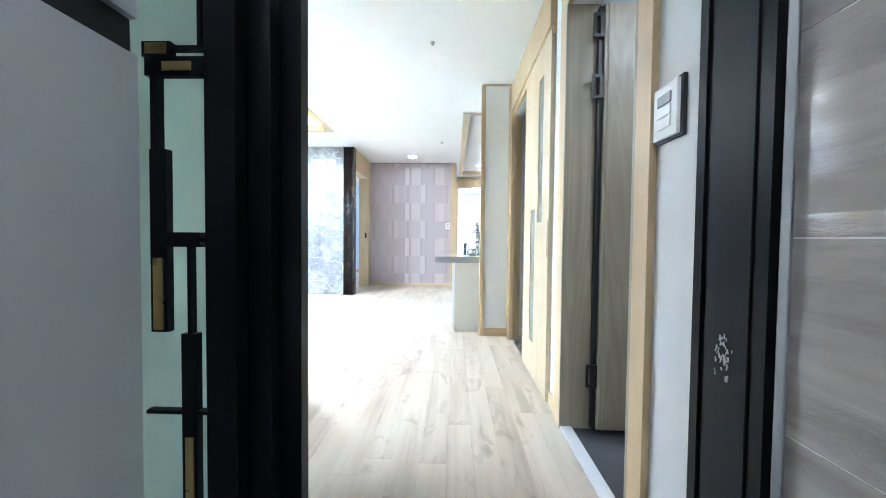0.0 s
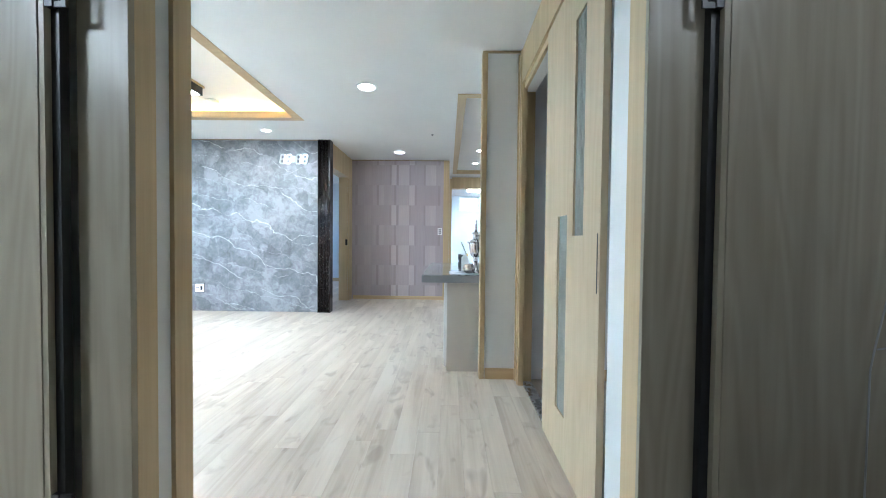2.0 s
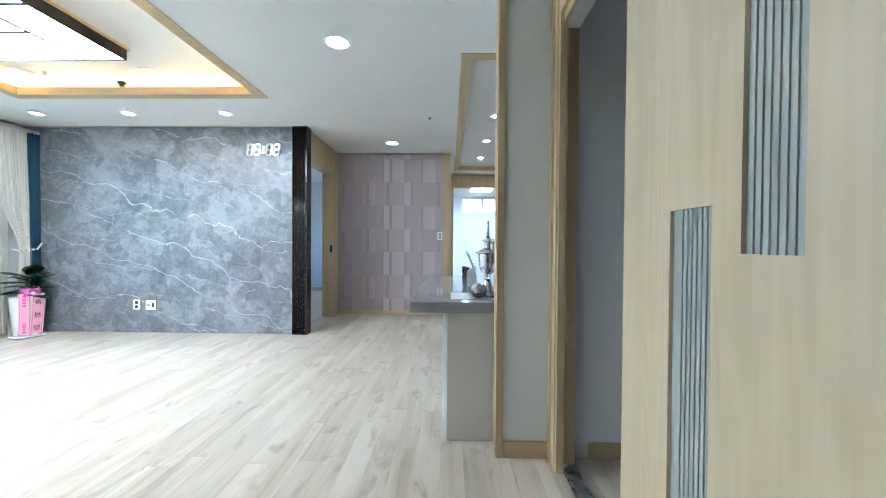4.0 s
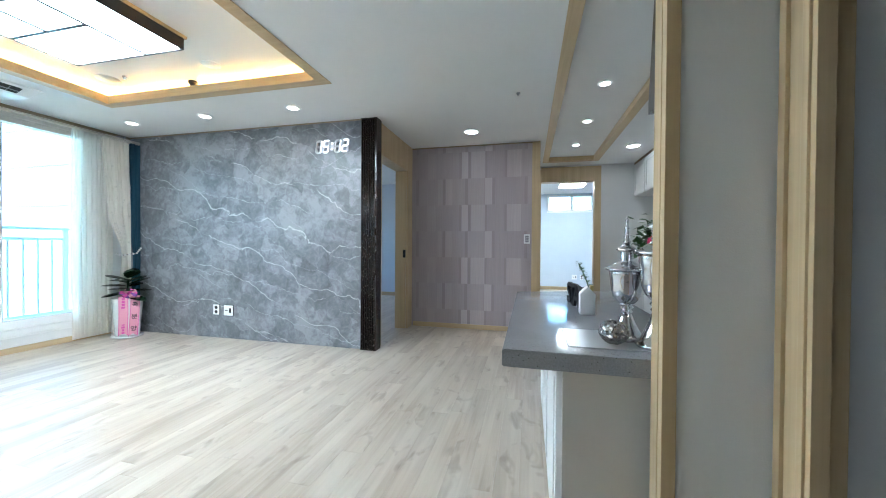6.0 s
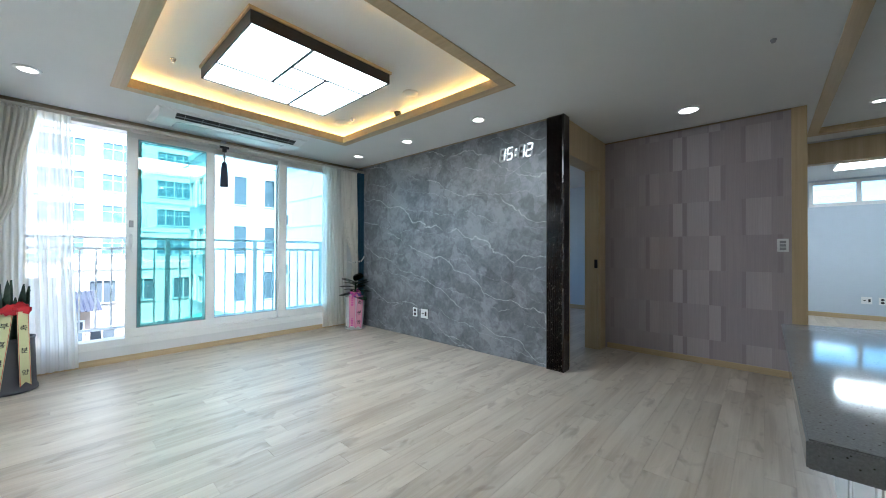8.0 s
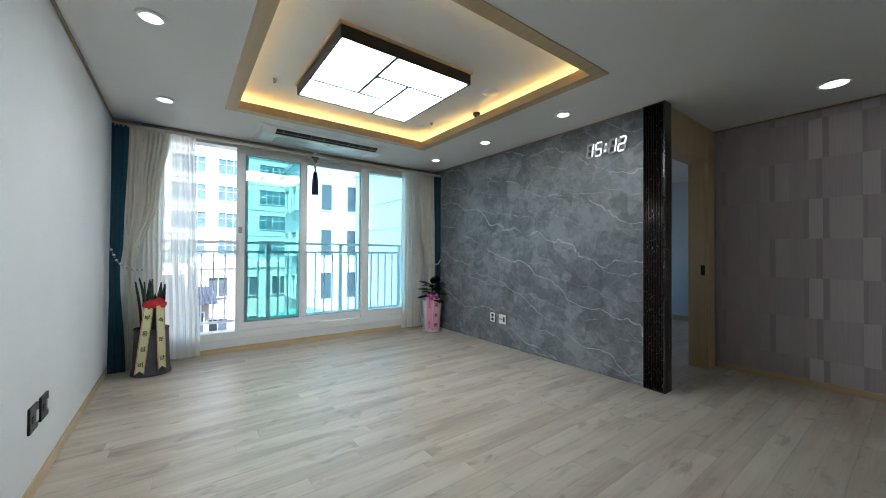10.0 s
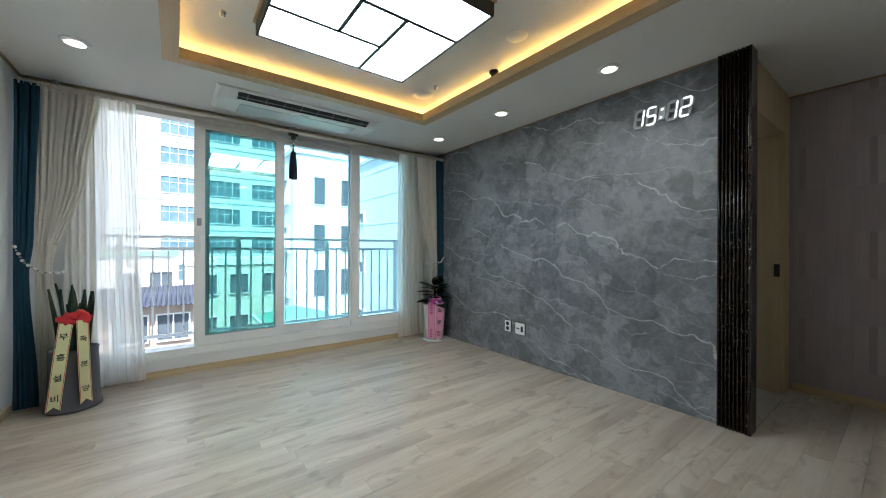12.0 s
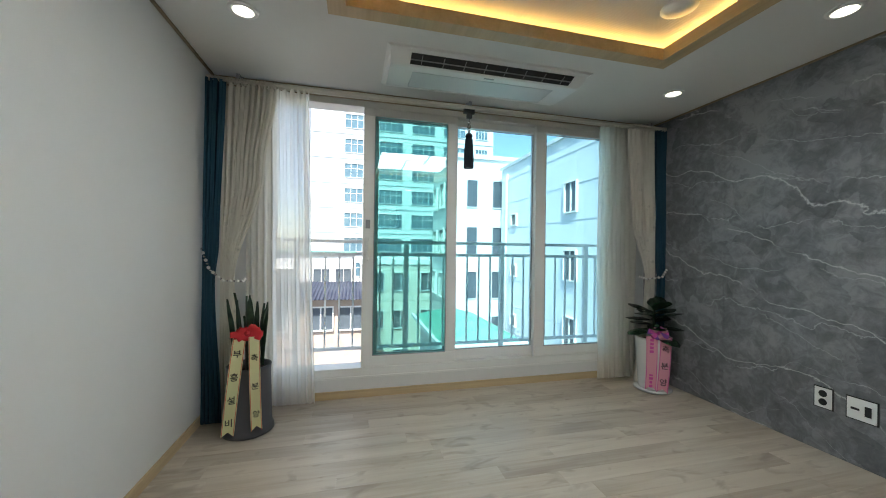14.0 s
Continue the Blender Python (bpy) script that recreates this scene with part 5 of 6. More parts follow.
_nt.links.new(coords(_nt), _vo.inputs["Vector"])
bump(_nt, _b, _vo.outputs["Distance"], 0.9, 0.006)
silver_ball()


def house_vase():
    z = 0.758
    v = thing("house_vase", (0.09, 5.97, z), "white marbled house-shaped vase holding a sprig", "vase")
    bm = bmesh.new()
    sec = [(0.052, 0), (0.122, 0), (0.122, 0.102), (0.087, 0.138), (0.052, 0.102)]
    lo = [bm.verts.new((x, 5.94, z + h)) for x, h in sec]
    hi = [bm.verts.new((x, 6.00, z + h)) for x, h in sec]
    bm.faces.new(lo), bm.faces.new(hi)
    for k in range(5):
        bm.faces.new((lo[k], lo[(k + 1) % 5], hi[(k + 1) % 5], hi[k]))
    bmesh.ops.bevel(bm, geom=bm.edges[:], offset=0.002, segments=2, affect="EDGES")
    part("body", bm, M_ceramic, v)
    rng = random.Random(8)
    part("stem", tube([(0.100, 5.975, z + 0.118), (0.080, 5.98, z + 0.18), (0.048, 5.985, z + 0.25)], 0.003, 6), M_leaf, v)
    for k in range(34):
        u = k / 33
        p = Vector((0.102 - 0.058 * u, 5.975 + 0.01 * u, z + 0.135 + 0.12 * u))
        part("leaf", leaf_mesh(p, rng.uniform(0, 6.28), rng.uniform(0.1, 0.9), 0.024, 0.014), M_leaf, v)
    part("gold_pebbles", boxes((0.10, 0.118, 5.97, 5.985, z + 0.112, z + 0.142), bevel=0.004), M_gold, v, "small gold bead")


def leaf_mesh(p, turn, up, length, width, curl=0.3):
    """One leaf blade of six faces, folded along its rib and arching over."""
    bm = bmesh.new()
    d = Vector((math.cos(turn) * math.cos(up), math.sin(turn) * math.cos(up), math.sin(up)))
    side = Vector((-math.sin(turn), math.cos(turn), 0))
    nrm = side.cross(d)
    rows = []
    for u, w in ((0, 0.12), (0.3, 0.85), (0.62, 1.0), (0.86, 0.6), (1.0, 0.02)):
        c = p + d * length * u - Vector((0, 0, 1)) * curl * length * u * u
        rows.append([bm.verts.new(c + side * width * 0.5 * w + nrm * width * 0.12 * w), bm.verts.new(c), bm.verts.new(c - side * width * 0.5 * w + nrm * width * 0.12 * w)])
    for a, b in zip(rows, rows[1:]):
        for k in (0, 1):
            f = bm.faces.new((a[k], a[k + 1], b[k + 1], b[k]))
            f.smooth = True
    return bm


def leaf_material(name, light, dark, rough=0.35):
    m, nt, b = material(name, rough)
    f = noise_node(nt, coords(nt), 25, 3)
    col = ramp(nt, f, [(0.3, dark), (0.7, light)])
    col = mix(nt, 1.0, col, ramp(nt, object_random(nt), [(0, (0.7, 0.75, 0.7)), (1, (1.1, 1.1, 1.0))]), "MULTIPLY")
    nt.links.new(col, b.inputs["Base Color"])
    return m


M_leaf = leaf_material("green_leaf", (0.055, 0.12, 0.04), (0.025, 0.065, 0.02))
M_leaf_dark = leaf_material("dark_green_leaf", (0.022, 0.055, 0.026), (0.010, 0.03, 0.014), 0.25)
M_snake = leaf_material("snake_plant_leaf", (0.045, 0.08, 0.045), (0.012, 0.03, 0.018), 0.35)
M_red = paint("red_satin_ribbon", (0.55, 0.012, 0.03), 0.35, 60, 0.05, 0.03)
M_crimson = paint("crimson_satin_ribbon", (0.70, 0.03, 0.13), 0.35, 60, 0.05, 0.03)
M_coral = paint("coral_ribbon", (0.80, 0.13, 0.12), 0.4, 60, 0.05, 0.03)
M_pink = paint("pink_satin_ribbon", (0.72, 0.33, 0.42), 0.4, 60, 0.05, 0.03)
M_magenta = paint("magenta_ribbon", (0.62, 0.08, 0.36), 0.35, 60, 0.05, 0.03)
M_violet = paint("violet_ribbon", (0.18, 0.05, 0.33), 0.35, 60, 0.05, 0.02)
M_yellow = paint("pale_yellow_ribbon", (0.66, 0.66, 0.36), 0.5, 60, 0.05, 0.02)
M_pot_grey = paint("dark_grey_pot", (0.075, 0.075, 0.085), 0.5, 90, 0.1, 0.01)
M_pot_white = paint("white_glazed_pot", (0.74, 0.74, 0.72), 0.25, 90, 0.04, 0.01)
M_ink = paint("black_ink", (0.012, 0.012, 0.014), 0.6)
M_soil = paint("potting_soil", (0.035, 0.025, 0.018), 0.95, 60, 0.5, 0.01)
M_mat = paint("pale_table_mat", (0.42, 0.43, 0.44), 0.3, 200, 0.05, 0.01)
house_vase()

for x, y, ch in ((0.046, 6.335, "S"), (0.056, 6.255, "T"), (0.066, 6.175, "A"), (0.076, 6.095, "Y")):
    curve = bpy.data.curves.new("letter", "FONT")
    curve.body, curve.size, curve.extrude, curve.offset, curve.align_x = ch, 0.17, 0.009, 0.003, "CENTER"
    shape = new("letter", curve)
    me = bpy.data.meshes.new_from_object(shape.evaluated_get(bpy.context.evaluated_depsgraph_get()))
    bpy.data.objects.remove(shape)
    me.transform(Matrix.Diagonal((0.68, 1.0, 1.0, 1.0)))
    me.materials.clear()
    me.materials.append(M_dplastic)
    letter = new("letter_ornament", me)
    letter.matrix_world = pose(x, y, 0.7605, 90, 0, -72)
    tagged(letter, "black standing letter " + ch + " on the grey worktop", "ornament", "black standing letters")

bm = bmesh.new()
edge = [(0.385, 5.335), (0.385, 5.60), (-0.06, 5.60)] + [(-0.067 + (0.004 if k % 2 else 0), 5.595 - k * 0.013) for k in range(20)] + [(-0.06, 5.335)]
lo = [bm.verts.new((x, y, 0.7575)) for x, y in edge]
hi = [bm.verts.new((x, y, 0.7595)) for x, y in edge]
bm.faces.new(lo[::-1]), bm.faces.new(hi)
for k in range(len(edge)):
    bm.faces.new((lo[k], lo[(k + 1) % len(edge)], hi[(k + 1) % len(edge)], hi[k]))
solid("table_mat", bm, M_mat, "pale grey table mat with a toothed edge", "mat")


# ---- potted plants with ribbons ----
def strip_points(top, bottom, n, sag):
    a, b = Vector(top), Vector(bottom)
    return [a.lerp(b, i / n) + Vector(sag) * math.sin(math.pi * i / n) for i in range(n + 1)]


def ribbon_strip(points, width, normal, notch=0.03):
    """A hanging satin strip with a swallowtail end and 2 mm of thickness."""
    bm = bmesh.new()
    nrm = Vector(normal).normalized()
    rows = []
    for i, p in enumerate(points):
        d = (points[min(i + 1, len(points) - 1)] - points[max(i - 1, 0)]).normalized()
        s = d.cross(nrm).normalized() * width / 2
        mid = p - (d * notch if i == len(points) - 1 else Vector((0, 0, 0)))
        rows.append([[bm.verts.new(q + nrm * o) for q in (p - s, mid, p + s)] for o in (0.0, -0.002)])
    for a, b in zip(rows, rows[1:]):
        for o in (0, 1):
            for k in (0, 1):
                bm.faces.new((a[o][k], a[o][k + 1], b[o][k + 1], b[o][k]))
        for k in (0, 2):
            bm.faces.new((a[0][k], b[0][k], b[1][k], a[1][k]))
    return bm


def letters(body, size, m, parent, mat=None, name="lettering"):
    cu = bpy.data.curves.new("lettering", "FONT")
    cu.body, cu.size, cu.align_x, cu.align_y, cu.extrude = body, size, "CENTER", "CENTER", 0.0006
    cu.offset = size * 0.012
    tmp = bpy.data.objects.new("lettering", cu)
    scene.collection.objects.link(tmp)
    me = bpy.data.meshes.new_from_object(tmp.evaluated_get(bpy.context.evaluated_depsgraph_get()))
    bpy.data.objects.remove(tmp)
    bpy.data.curves.remove(cu)
    me.materials.clear()
    me.materials.append(mat or M_ink)
    ob = new(name, me)
    ob.parent = parent
    ob.matrix_local = Matrix.Translation(-root_place(parent)) @ m
    return ob


def bow(parent, c, normal, size, mats, seed):
    """Loops of ribbon round a knot."""
    rng = random.Random(seed)
    nrm = Vector(normal).normalized()
    up = Vector((0, 0, 1))
    side = up.cross(nrm).normalized()
    n = 14
    for k in range(n):
        a = 2 * math.pi * k / n + rng.uniform(-0.2, 0.2)
        d = side * math.cos(a) * 1.15 + up * math.sin(a) * 0.7
        ln = size * rng.uniform(0.75, 1.1)
        lift = rng.uniform(0.2, 0.6)
        pts = []
        for i in range(9):
            t = i / 8
            out = math.sin(math.pi * t)
            pts.append(Vector(c) + d * ln * math.sin(math.pi * t) * (1 if t < 0.5 else 0.94) + nrm * ln * (0.15 + lift * 0.5 * math.sin(2 * math.pi * t) * 0.6 + 0.3 * out * lift))
        bm = bmesh.new()
        w = size * 0.22
        rows = []
        s = d.cross(nrm).normalized()
        for p in pts:
            rows.append([bm.verts.new(p - s * w), bm.verts.new(p + s * w)])
        for q, r in zip(rows, rows[1:]):
            f = bm.faces.new((q[0], q[1], r[1], r[0]))
            f.smooth = True
        part("loop", bm, mats[k % len(mats)], parent)
    bm = bmesh.new()
    bmesh.ops.create_icosphere(bm, subdivisions=2, radius=size * 0.22, matrix=Matrix.Translation(Vector(c) + nrm * size * 0.2))
    part("knot", bm, mats[0], parent)


def facing(normal):
    """A turn that lays flat lettering upright, looking along the normal."""
    n = Vector(normal).normalized()
    up = Vector((0, 0, 1))
    x = up.cross(n).normalized()
    y = n.cross(x)
    return Matrix((x, y, n)).transposed().to_4x4()


def written_strip(parent, top, bottom, width, normal, mat, border, body, sag=(0, 0, 0), bars=False):
    pts = strip_points(top, bottom, 14, sag)
    strip = part("banner", ribbon_strip(pts, width, normal), mat, parent, "printed ribbon banner")
    nrm = Vector(normal).normalized()
    s = (pts[-1] - pts[0]).normalized().cross(nrm).normalized() * width * 0.44
    for q in (-1, 1):
        part("border", ribbon_strip([p + s * q + nrm * 0.002 for p in pts], width * 0.04, normal, 0.0), border, parent)
    if bars:
        rng = random.Random(5)
        for k in range(13):
            p = pts[1].lerp(pts[-2], k / 12) + nrm * 0.003
            w = width * rng.uniform(0.16, 0.26)
            part("print", ribbon_strip([p + Vector((0, 0, 0.011)), p - Vector((0, 0, 0.011))], w * 1.4, normal, 0.0), border, parent)
    else:
        n = len(body)
        for k, ch in enumerate(body):
            if not ch:
                continue
            u = (k + 0.75) / (n + 0.35)
            i = u * 14
            a = int(i)
            p = pts[a].lerp(pts[a + 1], i - a) + nrm * 0.004
            letters(ch, width * 0.72, Matrix.Translation(p) @ facing(normal), parent)
    return strip


def snake_plant():
    x, y = -4.745, 4.075
    p = thing("potted_plant", (x, y, 0), "snake plant in a dark grey pot with yellow banners", "plant", "gift plants")
    part("pot", lathe([(0.135, 0.0), (0.152, 0.006), (0.150, 0.03), (0.140, 0.05), (0.128, 0.40), (0.132, 0.425), (0.118, 0.425), (0.112, 0.39), (0.0, 0.39)], 40, x, y), M_pot_grey, p)
    part("soil", lathe([(0.110, 0.392), (0.09, 0.402), (0.0, 0.405)], 24, x, y), M_soil, p)
    rng = random.Random(2)
    for k in range(11):
        a, r = 2 * math.pi * k / 11, rng.uniform(0.02, 0.08)
        ln = rng.uniform(0.34, 0.50)
        bx, by = x + r * math.cos(a), y + r * math.sin(a)
        lean = Vector((math.cos(a), math.sin(a), 0)) * rng.uniform(0.01, 0.07)
        bm = bmesh.new()
        t = rng.uniform(0, 3.14)
        s = Vector((math.cos(t), math.sin(t), 0))
        q = Vector((-math.sin(t), math.cos(t), 0))
        rows = []
        for i in range(9):
            u = i / 8
            w = 0.026 * (0.65 + 0.9 * u) * (1 - u ** 4) if u < 1 else 0.001
            c = Vector((bx, by, 0.39 + ln * u)) + lean * u * u
            rows.append([bm.verts.new(c - s * w + q * 0.008), bm.verts.new(c - q * 0.004), bm.verts.new(c + s * w + q * 0.008)])
        for a_, b_ in zip(rows, rows[1:]):
            for j in (0, 1):
                bm.faces.new((a_[j], a_[j + 1], b_[j + 1], b_[j])).smooth = True
        part("leaf", bm, M_snake, p)
    n = (0.96, 0.26, 0.0)
    fx, fy = x + 0.155, y + 0.02
    bow(p, (fx - 0.02, fy, 0.66), n, 0.078, (M_red,), 1)
    written_strip(p, (fx, fy - 0.035, 0.64), (fx + 0.005, fy - 0.095, 0.04), 0.07, n, M_yellow, M_red, "부흥설비", (0.012, 0, 0))
    written_strip(p, (fx, fy + 0.045, 0.64), (fx - 0.005, fy + 0.065, 0.06), 0.062, n, M_yellow, M_red, "축분양", (0.012, 0, 0))


snake_plant()


def rubber_plant():
    x, y = -4.765, 7.265
    p = thing("potted_plant", (x, y, 0), "broad-leaved plant in a tall white pot with pink banners", "plant", "gift plants")
    part("saucer", lathe([(0.13, 0), (0.15, 0.012), (0.145, 0.02), (0.0, 0.018)], 36, x, y), M_pot_white, p)
    part("pot", lathe([(0.105, 0.016), (0.112, 0.03), (0.142, 0.44), (0.146, 0.46), (0.132, 0.46), (0.126, 0.42), (0.0, 0.42)], 40, x, y), M_pot_white, p)
    part("soil", lathe([(0.124, 0.422), (0.0, 0.435)], 24, x, y), M_soil, p)
    rng = random.Random(7)
    part("stem", tube([(x, y, 0.42), (x + 0.01, y, 0.56), (x - 0.01, y + 0.01, 0.66)], 0.012, 8), M_leaf_dark, p)
    for k in range(15):
        u = k / 14
        a = k * 2.4
        ln = rng.uniform(0.22, 0.32)
        st = Vector((x + 0.01 * math.cos(a), y + 0.01 * math.sin(a), 0.50 + 0.20 * u))
        d = Vector((math.cos(a), math.sin(a), 0))
        reach = 7.47 - st.y
        if d.y * ln > reach:
            ln = max(reach / max(d.y, 0.3), 0.10)
        part("leaf", leaf_mesh(st, a, 0.12 + 0.62 * u + rng.uniform(-0.15, 0.15), ln, 0.155, 0.30), M_leaf_dark, p)
    n = (0.87, -0.5, 0.0)
    c = Vector((x, y, 0)) + Vector(n) * 0.155
    s = Vector((0.5, 0.87, 0))
    bow(p, (c.x - 0.01, c.y, 0.52), n, 0.075, (M_magenta, M_violet, M_pink), 3)
    a, b = c - s * 0.05, c - s * 0.045
    written_strip(p, (a.x, a.y, 0.49), (b.x - 0.015, b.y, 0.04), 0.085, n, M_pink, M_magenta, "", (0.006, 0, 0), True)
    a, b = c + s * 0.055, c + s * 0.04
    written_strip(p, (a.x, a.y, 0.49), (b.x - 0.015, b.y, 0.025), 0.085, n, M_pink, M_magenta, "축분양", (0.006, 0, 0))


rubber_plant()


def kitchen_plant(x, y, top, leaf, size, count, seed, label, ribbon):
    p = thing("potted_plant", (x, y, 0), label, "plant", "gift plants")
    part("pot", lathe([(0.12, 0), (0.13, 0.01), (0.15, 0.48), (0.155, 0.50), (0.14, 0.50), (0.135, 0.45), (0.0, 0.45)], 36, x, y), M_pot_white, p)
    part("soil", lathe([(0.133, 0.452), (0.0, 0.465)], 24, x, y), M_soil, p)
    rng = random.Random(seed)
    for k in range(5):
        a = 2 * math.pi * k / 5 + rng.uniform(-0.3, 0.3)
        tip = Vector((x + 0.24 * math.cos(a), y + 0.24 * math.sin(a), top - rng.uniform(0, 0.25)))
        tip.x = min(tip.x, 1.68)
        base = Vector((x + 0.03 * math.cos(a), y + 0.03 * math.sin(a), 0.45))
        mid = base.lerp(tip, 0.55) + Vector((0, 0, 0.12))
        part("stem", tube([base, base.lerp(mid, 0.5) + Vector((0, 0, 0.04)), mid, tip], 0.007, 6), M_leaf, p)
        for j in range(count):
            u = rng.uniform(0.35, 1.0)
            q = mid.lerp(tip, (u - 0.35) / 0.65) + Vector((rng.gauss(0, 0.08), rng.gauss(0, 0.08), rng.gauss(0, 0.07)))
            q.x = min(q.x, 1.70)
            part("leaf", leaf_mesh(q, rng.uniform(0, 6.28), rng.uniform(-1.1, 0.5), size * rng.uniform(0.55, 0.9), size * 0.62), leaf, p)
    if ribbon:
        n = Vector((-0.55, -0.83, 0))
        c = Vector((1.25, 8.57, 1.14))
        bow(p, c, n, 0.13, (M_crimson, M_crimson, M_red), seed)
        d = c + Vector((0.0, -0.02, -0.10))
        written_strip(p, d, (d.x + 0.06, d.y - 0.03, 0.26), 0.125, n, M_coral, M_red, [""] * 6 + ["나", "세", "요", ""], (0, 0, 0))


kitchen_plant(1.34, 8.95, 1.46, M_leaf, 0.13, 56, 11, "leafy green plant in a white pot with a red bow", True)
kitchen_plant(1.50, 8.45, 1.48, M_leaf_dark, 0.16, 42, 12, "dark green leafy plant in a white pot", False)


# ---- the street outside ----
GROUND = -10.0
M_asphalt = paint("asphalt", (0.05, 0.05, 0.052), 0.9, 8, 0.3, 0.015)
M_tower = paint("pale_tower_cladding", (0.66, 0.68, 0.68), 0.6, 3, 0.1, 0.03)
M_whitewall = paint("white_render", (0.80, 0.795, 0.775), 0.8, 6, 0.2, 0.04)
M_bluewall = paint("pale_blue_cladding", (0.70, 0.76, 0.785), 0.6, 6, 0.1, 0.03)
M_tan = paint("tan_render", (0.60, 0.56, 0.50), 0.85, 6, 0.2, 0.04)
M_brick = paint("pinkish_brick", (0.46, 0.36, 0.30), 0.85, 20, 0.4, 0.05)
M_greenroof = paint("green_roof_coating", (0.15, 0.36, 0.28), 0.7, 10, 0.2, 0.03)
M_tileroof = paint("dark_blue_roof_tile", (0.03, 0.034, 0.06), 0.5, 30, 0.4, 0.01)
# tower panes: the sky's reflection is painted in as a lighter blue
M_skyglass = paint("painted_sky_glass", (0.10, 0.17, 0.21), 0.06, 2, 0.02, 0.03)
M_wglass = paint("dark_window_glass", (0.085, 0.105, 0.125), 0.08, 2, 0.02, 0.012)
M_joint = paint("cladding_joint", (0.60, 0.65, 0.68), 0.7)

structure("ground", boxes((-1500, 1500, -1500, 1500, GROUND - 0.5, GROUND)), M_asphalt, "asphalt street and yards far below", "ground")


def street_window(parent, axis, plane, u, z, w, h, frame_mat, mullions=1, deep=0.12, glazing=None):
    """A window with a frame and panes let into a wall; axis: the way it looks."""
    def at(u0, u1, d0, d1, z0, z1):
        lo, hi = sorted((plane + d0, plane + d1))
        return (lo, hi, u0, u1, z0, z1) if axis == "x" else (u0, u1, lo, hi, z0, z1)
    sg = 1 if axis == "x" else -1
    t = 0.05
    win = part("window", boxes(at(u - w / 2, u + w / 2, sg * 0.0, sg * 0.02, z, z + h)), glazing or M_wglass, parent)
    fr = [at(u - w / 2 - t, u + w / 2 + t, 0, sg * deep, z - t, z), at(u - w / 2 - t, u + w / 2 + t, 0, sg * deep, z + h, z + h + t),
          at(u - w / 2 - t, u - w / 2, 0, sg * deep, z, z + h), at(u + w / 2, u + w / 2 + t, 0, sg * deep, z, z + h)]
    for k in range(mullions):
        c = u - w / 2 + (k + 1) * w / (mullions + 1)
        fr.append(at(c - t / 2, c + t / 2, 0, sg * deep * 0.7, z, z + h))
    if mullions > 1:
        fr.append(at(u - w / 2, u + w / 2, 0, sg * deep * 0.6, z + h * 0.62, z + h * 0.62 + t))
    part("frame", boxes(*fr), frame_mat, win)


def tower():
    x = -47.0
    b = thing("office_tower", (x - 6, 11.5, GROUND), "tall pale office tower with rows of wide windows", "building")
    part("wall", boxes((x - 12, x, -0.6, 22.6, GROUND, 32)), M_tower, b)
    part("pier", boxes((x - 12, x + 0.35, -1.1, -0.6, GROUND, 32)), M_gplastic, b)
    for r in range(12):
        z = -5.2 + r * 3.0
        part("storey_line", boxes((x, x + 0.08, -0.6, 22.6, z - 0.75, z - 0.65)), M_joint, b)
        for u in (4.9, 9.0, 13.1, 17.2, 20.9):
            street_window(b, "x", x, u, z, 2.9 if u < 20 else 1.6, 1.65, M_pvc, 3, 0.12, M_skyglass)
    part("parapet", boxes((x - 12, x + 0.3, -1.1, 22.6, 32, 33)), M_tower, b)


def white_block():
    x = -22.0
    b = thing("white_building", (x - 5, 12, GROUND), "white rendered building with narrow dark windows", "building")
    part("wall", boxes((x - 4, x, 9.9, 14.4, GROUND, 6.5)), M_whitewall, b)
    part("coping", boxes((x - 4.1, x + 0.12, 9.8, 14.4, 6.5, 6.75)), M_joint, b)
    for z in (3.7, 0.95, -1.65, -4.3, -7.0):
        for u in (11.35, 12.95):
            street_window(b, "x", x, u, z, 0.62, 1.55, M_joint, 0, 0.06)
        for u in (-25.0, -23.2):
            street_window(b, "y", 9.9, u, z, 0.9, 1.4, M_pvc, 1)
    for z in (2.6, -0.1, -2.8):
        part("joint", boxes((x, x + 0.02, 9.9, 14.4, z, z + 0.03)), M_joint, b)


def blue_block():
    b = thing("blue_building", (-15, 17, GROUND), "pale blue clad building with white-framed windows", "building")
    part("wall", boxes((-21.5, -7.5, 13.0, 22, GROUND, 5.8)), M_bluewall, b)
    part("coping", boxes((-21.6, -7.5, 12.9, 22, 5.8, 5.95)), M_joint, b)
    for z in (-6.0, -4.6, -3.2, -1.8, -0.4, 1.0, 2.4, 3.8, 5.1):
        part("joint", boxes((-21.5, -7.5, 12.985, 13.0, z, z + 0.025)), M_joint, b)
    for z in (2.75, 0.05, -2.6, -5.2):
        street_window(b, "y", 13.0, -14.6, z, 0.75, 1.15, M_pvc, 1, 0.1)
        street_window(b, "y", 13.0, -19.7, z - 0.2, 0.55, 0.55, M_pvc, 0, 0.1)
        street_window(b, "y", 13.0, -10.2, z, 0.75, 1.15, M_pvc, 1, 0.1)
    part("drain_pipe", tube([(-20.6, 12.9, GROUND), (-20.6, 12.9, 5.0), (-20.6, 12.97, 5.4)], 0.07, 8), M_pvc, b)


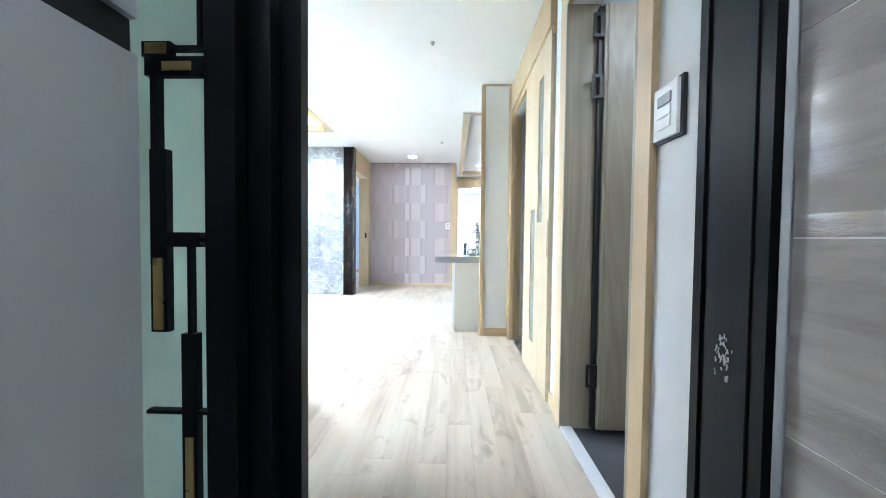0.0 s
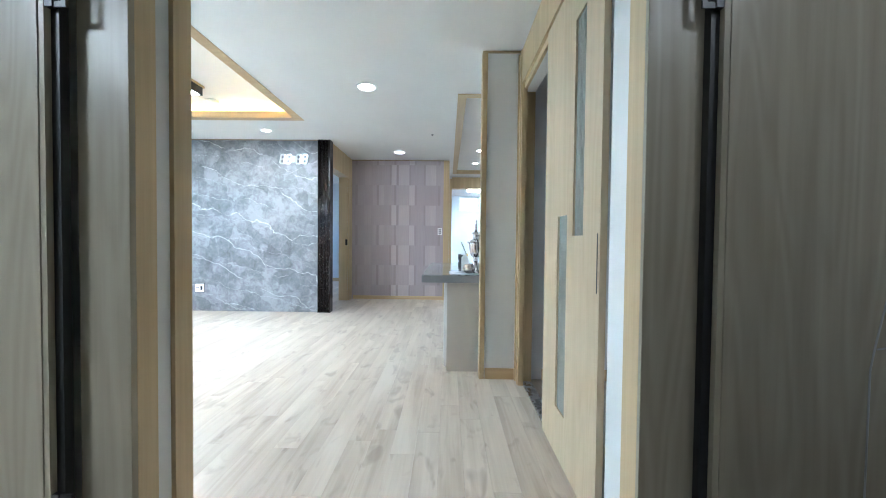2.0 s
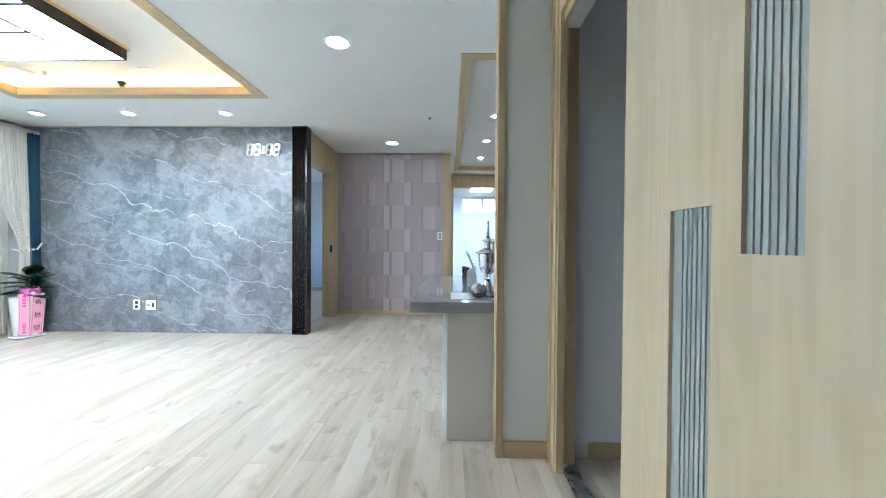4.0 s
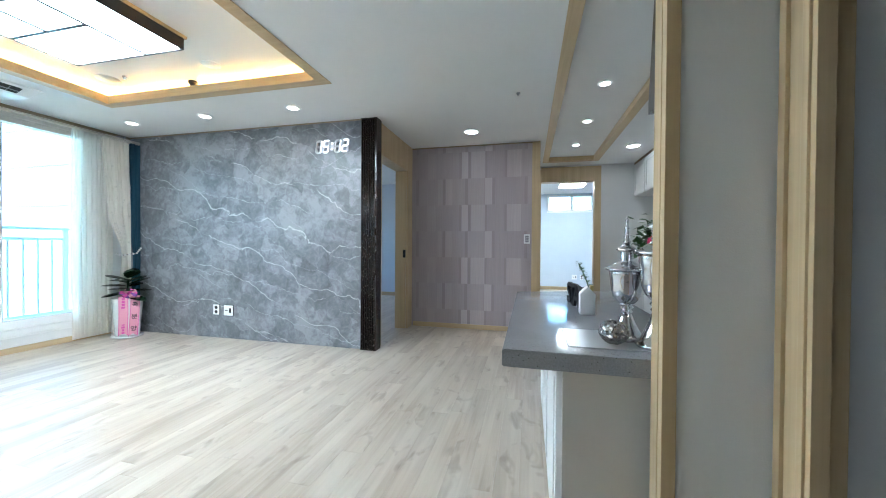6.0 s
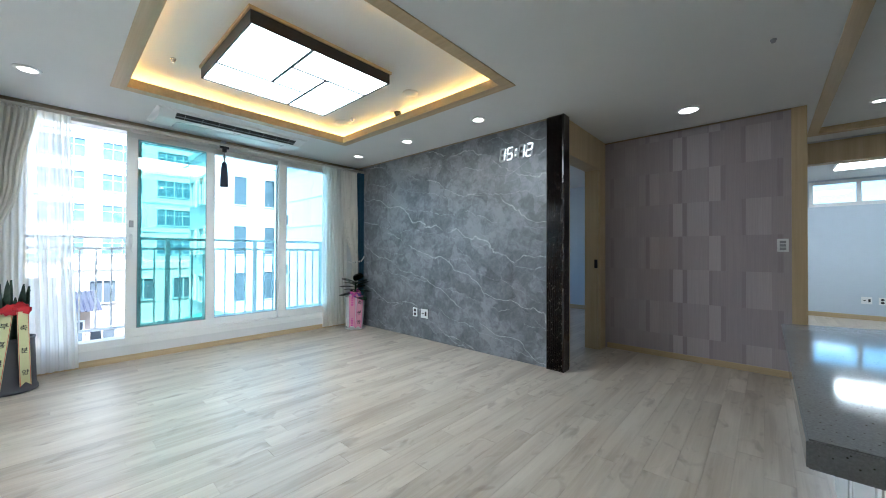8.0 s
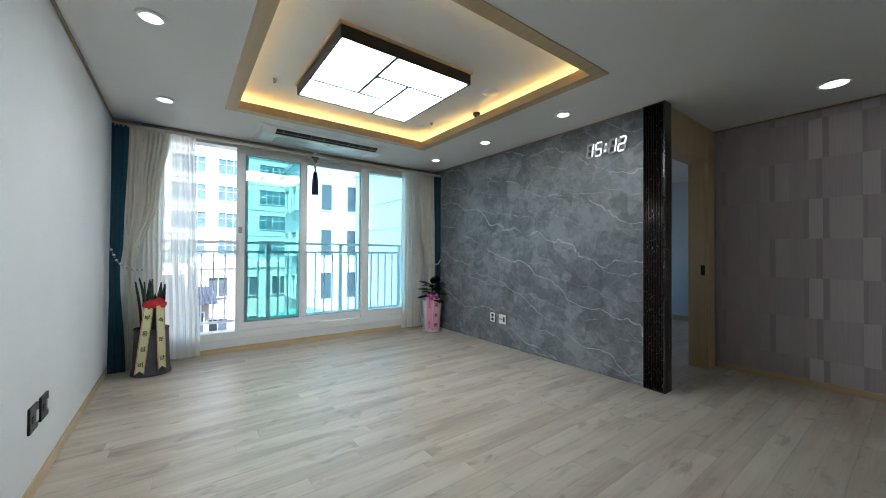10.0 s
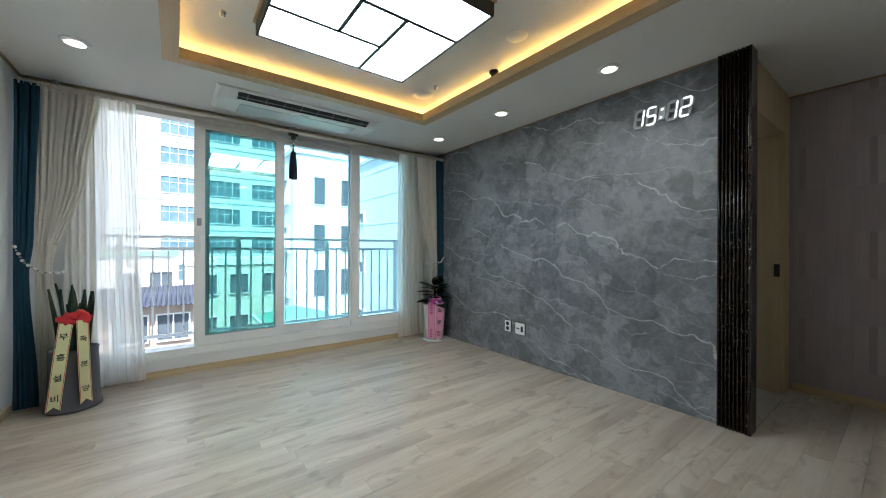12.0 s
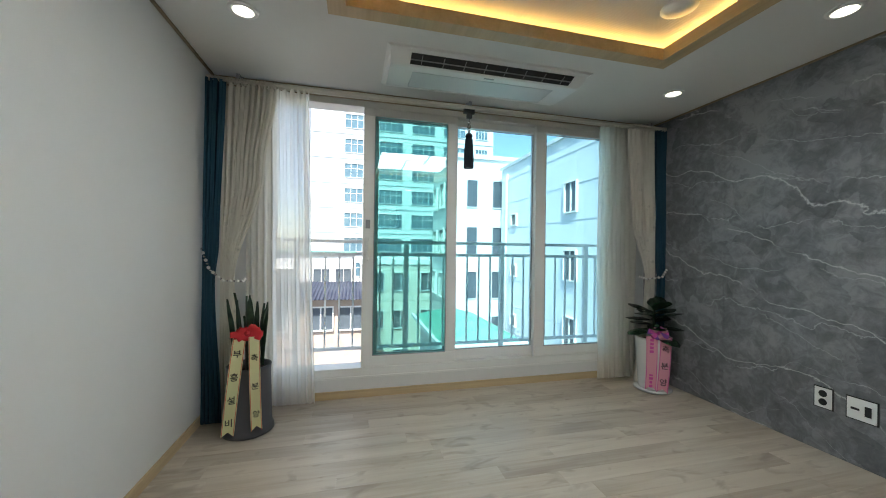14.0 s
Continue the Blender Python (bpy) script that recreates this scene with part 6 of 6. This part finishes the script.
def tan_house():
    x = -27.0
    b = thing("tan_house", (x - 4, 8.5, GROUND), "tan flat-roofed house with dark windows", "building")
    part("wall", boxes((x - 8, x, 5.2, 11.0, GROUND, 0.1)), M_tan, b)
    part("parapet", boxes((x - 8.1, x + 0.1, 5.1, 11.1, 0.1, 0.45)), M_whitewall, b)
    for z in (-1.7, -4.3, -7.0):
        for u in (6.2, 7.9, 9.8):
            street_window(b, "x", x, u, z, 1.0, 1.2, M_joint, 1)


def tiled_house():
    x = -19.0
    b = thing("tiled_house", (x - 3, 3.5, GROUND), "low brick house with a dark blue tiled roof", "building")
    part("wall", boxes((x - 6, x, 0.6, 5.3, GROUND, -1.1)), M_brick, b)
    bm = bmesh.new()
    a = [bm.verts.new(p) for p in ((x + 0.6, 0.2, -1.08), (x + 0.6, 5.6, -1.08), (x - 3, 5.6, -0.62), (x - 3, 0.2, -0.62), (x - 6.6, 0.2, -1.08), (x - 6.6, 5.6, -1.08))]
    for f in ((0, 1, 2, 3), (3, 2, 5, 4), (0, 3, 4), (1, 5, 2)):
        bm.faces.new([a[i] for i in f])
    roof = part("roof", bm, M_tileroof, b)
    for k in range(34):
        y = 0.25 + k * 0.158
        part("roof_rib", tube([(x + 0.62, y, -1.06), (x - 3, y, -0.60)], 0.03, 6), M_tileroof, roof)
    for u in (1.4, 3.3, 4.6):
        street_window(b, "x", x, u, -2.5, 1.0, 1.0, M_pvc, 1)
    h = thing("white_house", (-33, 1, GROUND), "white two-storey house beyond the tiled roof", "building")
    part("wall", boxes((-38, -32, -6, 4.8, GROUND, 0.6)), M_whitewall, h)
    part("roof_edge", boxes((-38.2, -31.8, -6.2, 4.9, 0.6, 0.9)), M_greenroof, h)
    for u in (-3.5, -0.5, 2.2, 3.9):
        street_window(h, "x", -32, u, -1.7, 1.2, 1.2, M_pvc, 1)


def green_shed():
    b = thing("green_roofed_shed", (-15, 9, GROUND), "white shed with a green hipped roof", "building")
    part("wall", boxes((-17.2, -12.5, 7.5, 9.7, GROUND, -1.68)), M_whitewall, b)
    bm = bmesh.new()
    a = [bm.verts.new(p) for p in ((-12.2, 7.25, -1.66), (-12.2, 9.95, -1.66), (-17.5, 9.95, -1.66), (-17.5, 7.25, -1.66), (-13.4, 8.5, -1.15), (-16.2, 8.5, -1.15))]
    for f in ((0, 1, 4), (1, 2, 5, 4), (2, 3, 5), (3, 0, 4, 5), (0, 3, 2, 1)):
        bm.faces.new([a[i] for i in f])
    part("roof", bm, M_greenroof, b)
    part("gutter", boxes((-12.2, -12.05, 7.2, 10.0, -1.76, -1.60)), M_whitewall, b)
    part("verge", boxes((-17.6, -12.05, 7.17, 7.27, -1.74, -1.60)), M_whitewall, b)


tower(), white_block(), blue_block(), tan_house(), tiled_house(), green_shed()


# ---- floor planks ----
def planks():
    """Planks laid along the hall's length; those of living room, hall and kitchen singly, the other rooms joined."""
    width, length, gap = 0.115, 1.22, 0.0004
    rng = random.Random(4)
    shared = {}
    count = 0
    rest = bmesh.new()

    def column(xa, xb, y0, y1, single):
        nonlocal count
        y = y0 - rng.uniform(0.05, length)
        while y < y1:
            ya, yb = max(y, y0), min(y + length, y1)
            y += length
            if yb - ya < 0.02:
                continue
            if single and count < 300:
                count += 1
                key = (round(xb - xa, 4), round(yb - ya, 4))
                if key not in shared:
                    w, d = (xb - xa) / 2 - gap, (yb - ya) / 2 - gap
                    shared[key] = mesh_from(boxes((-w, w, -d, d, -0.008, 0)), "plank", M_floor)
                ob = new("plank", shared[key])
                ob.parent = floor
                ob.location = ((xa + xb) / 2, (ya + yb) / 2, 0)
            else:
                box(rest, xa + gap, xb - gap, ya + gap, yb - gap, -0.008, 0)

    x = -5.175
    while x < 1.75:
        xb = min(x + width, 1.75)
        c = (x + xb) / 2
        y0 = 5.25 if c > 0.46 else 2.53 if c > -0.99 else 3.745
        y1 = 7.51 if c < -1.76 else 8.695 if c < -0.07 else 10.2
        column(x, xb, y0, y1, True)
        x += width
    for x0, x1, y0, y1 in ((-5.16, -1.727, 7.54, 11.3), (-0.88, 2.3, 10.2, 13.44), (0.47, 3.0, 3.70, 5.17), (-4.9, -1.037, 0.6, 3.6)):
        x = x0
        while x < x1:
            column(x, min(x + width, x1), y0, y1, False)
            x += width
    ob = new("planks", mesh_from(rest, "planks", M_floor_far))
    ob.parent = floor
    tagged(ob, "", "", "", "stuff")


planks()
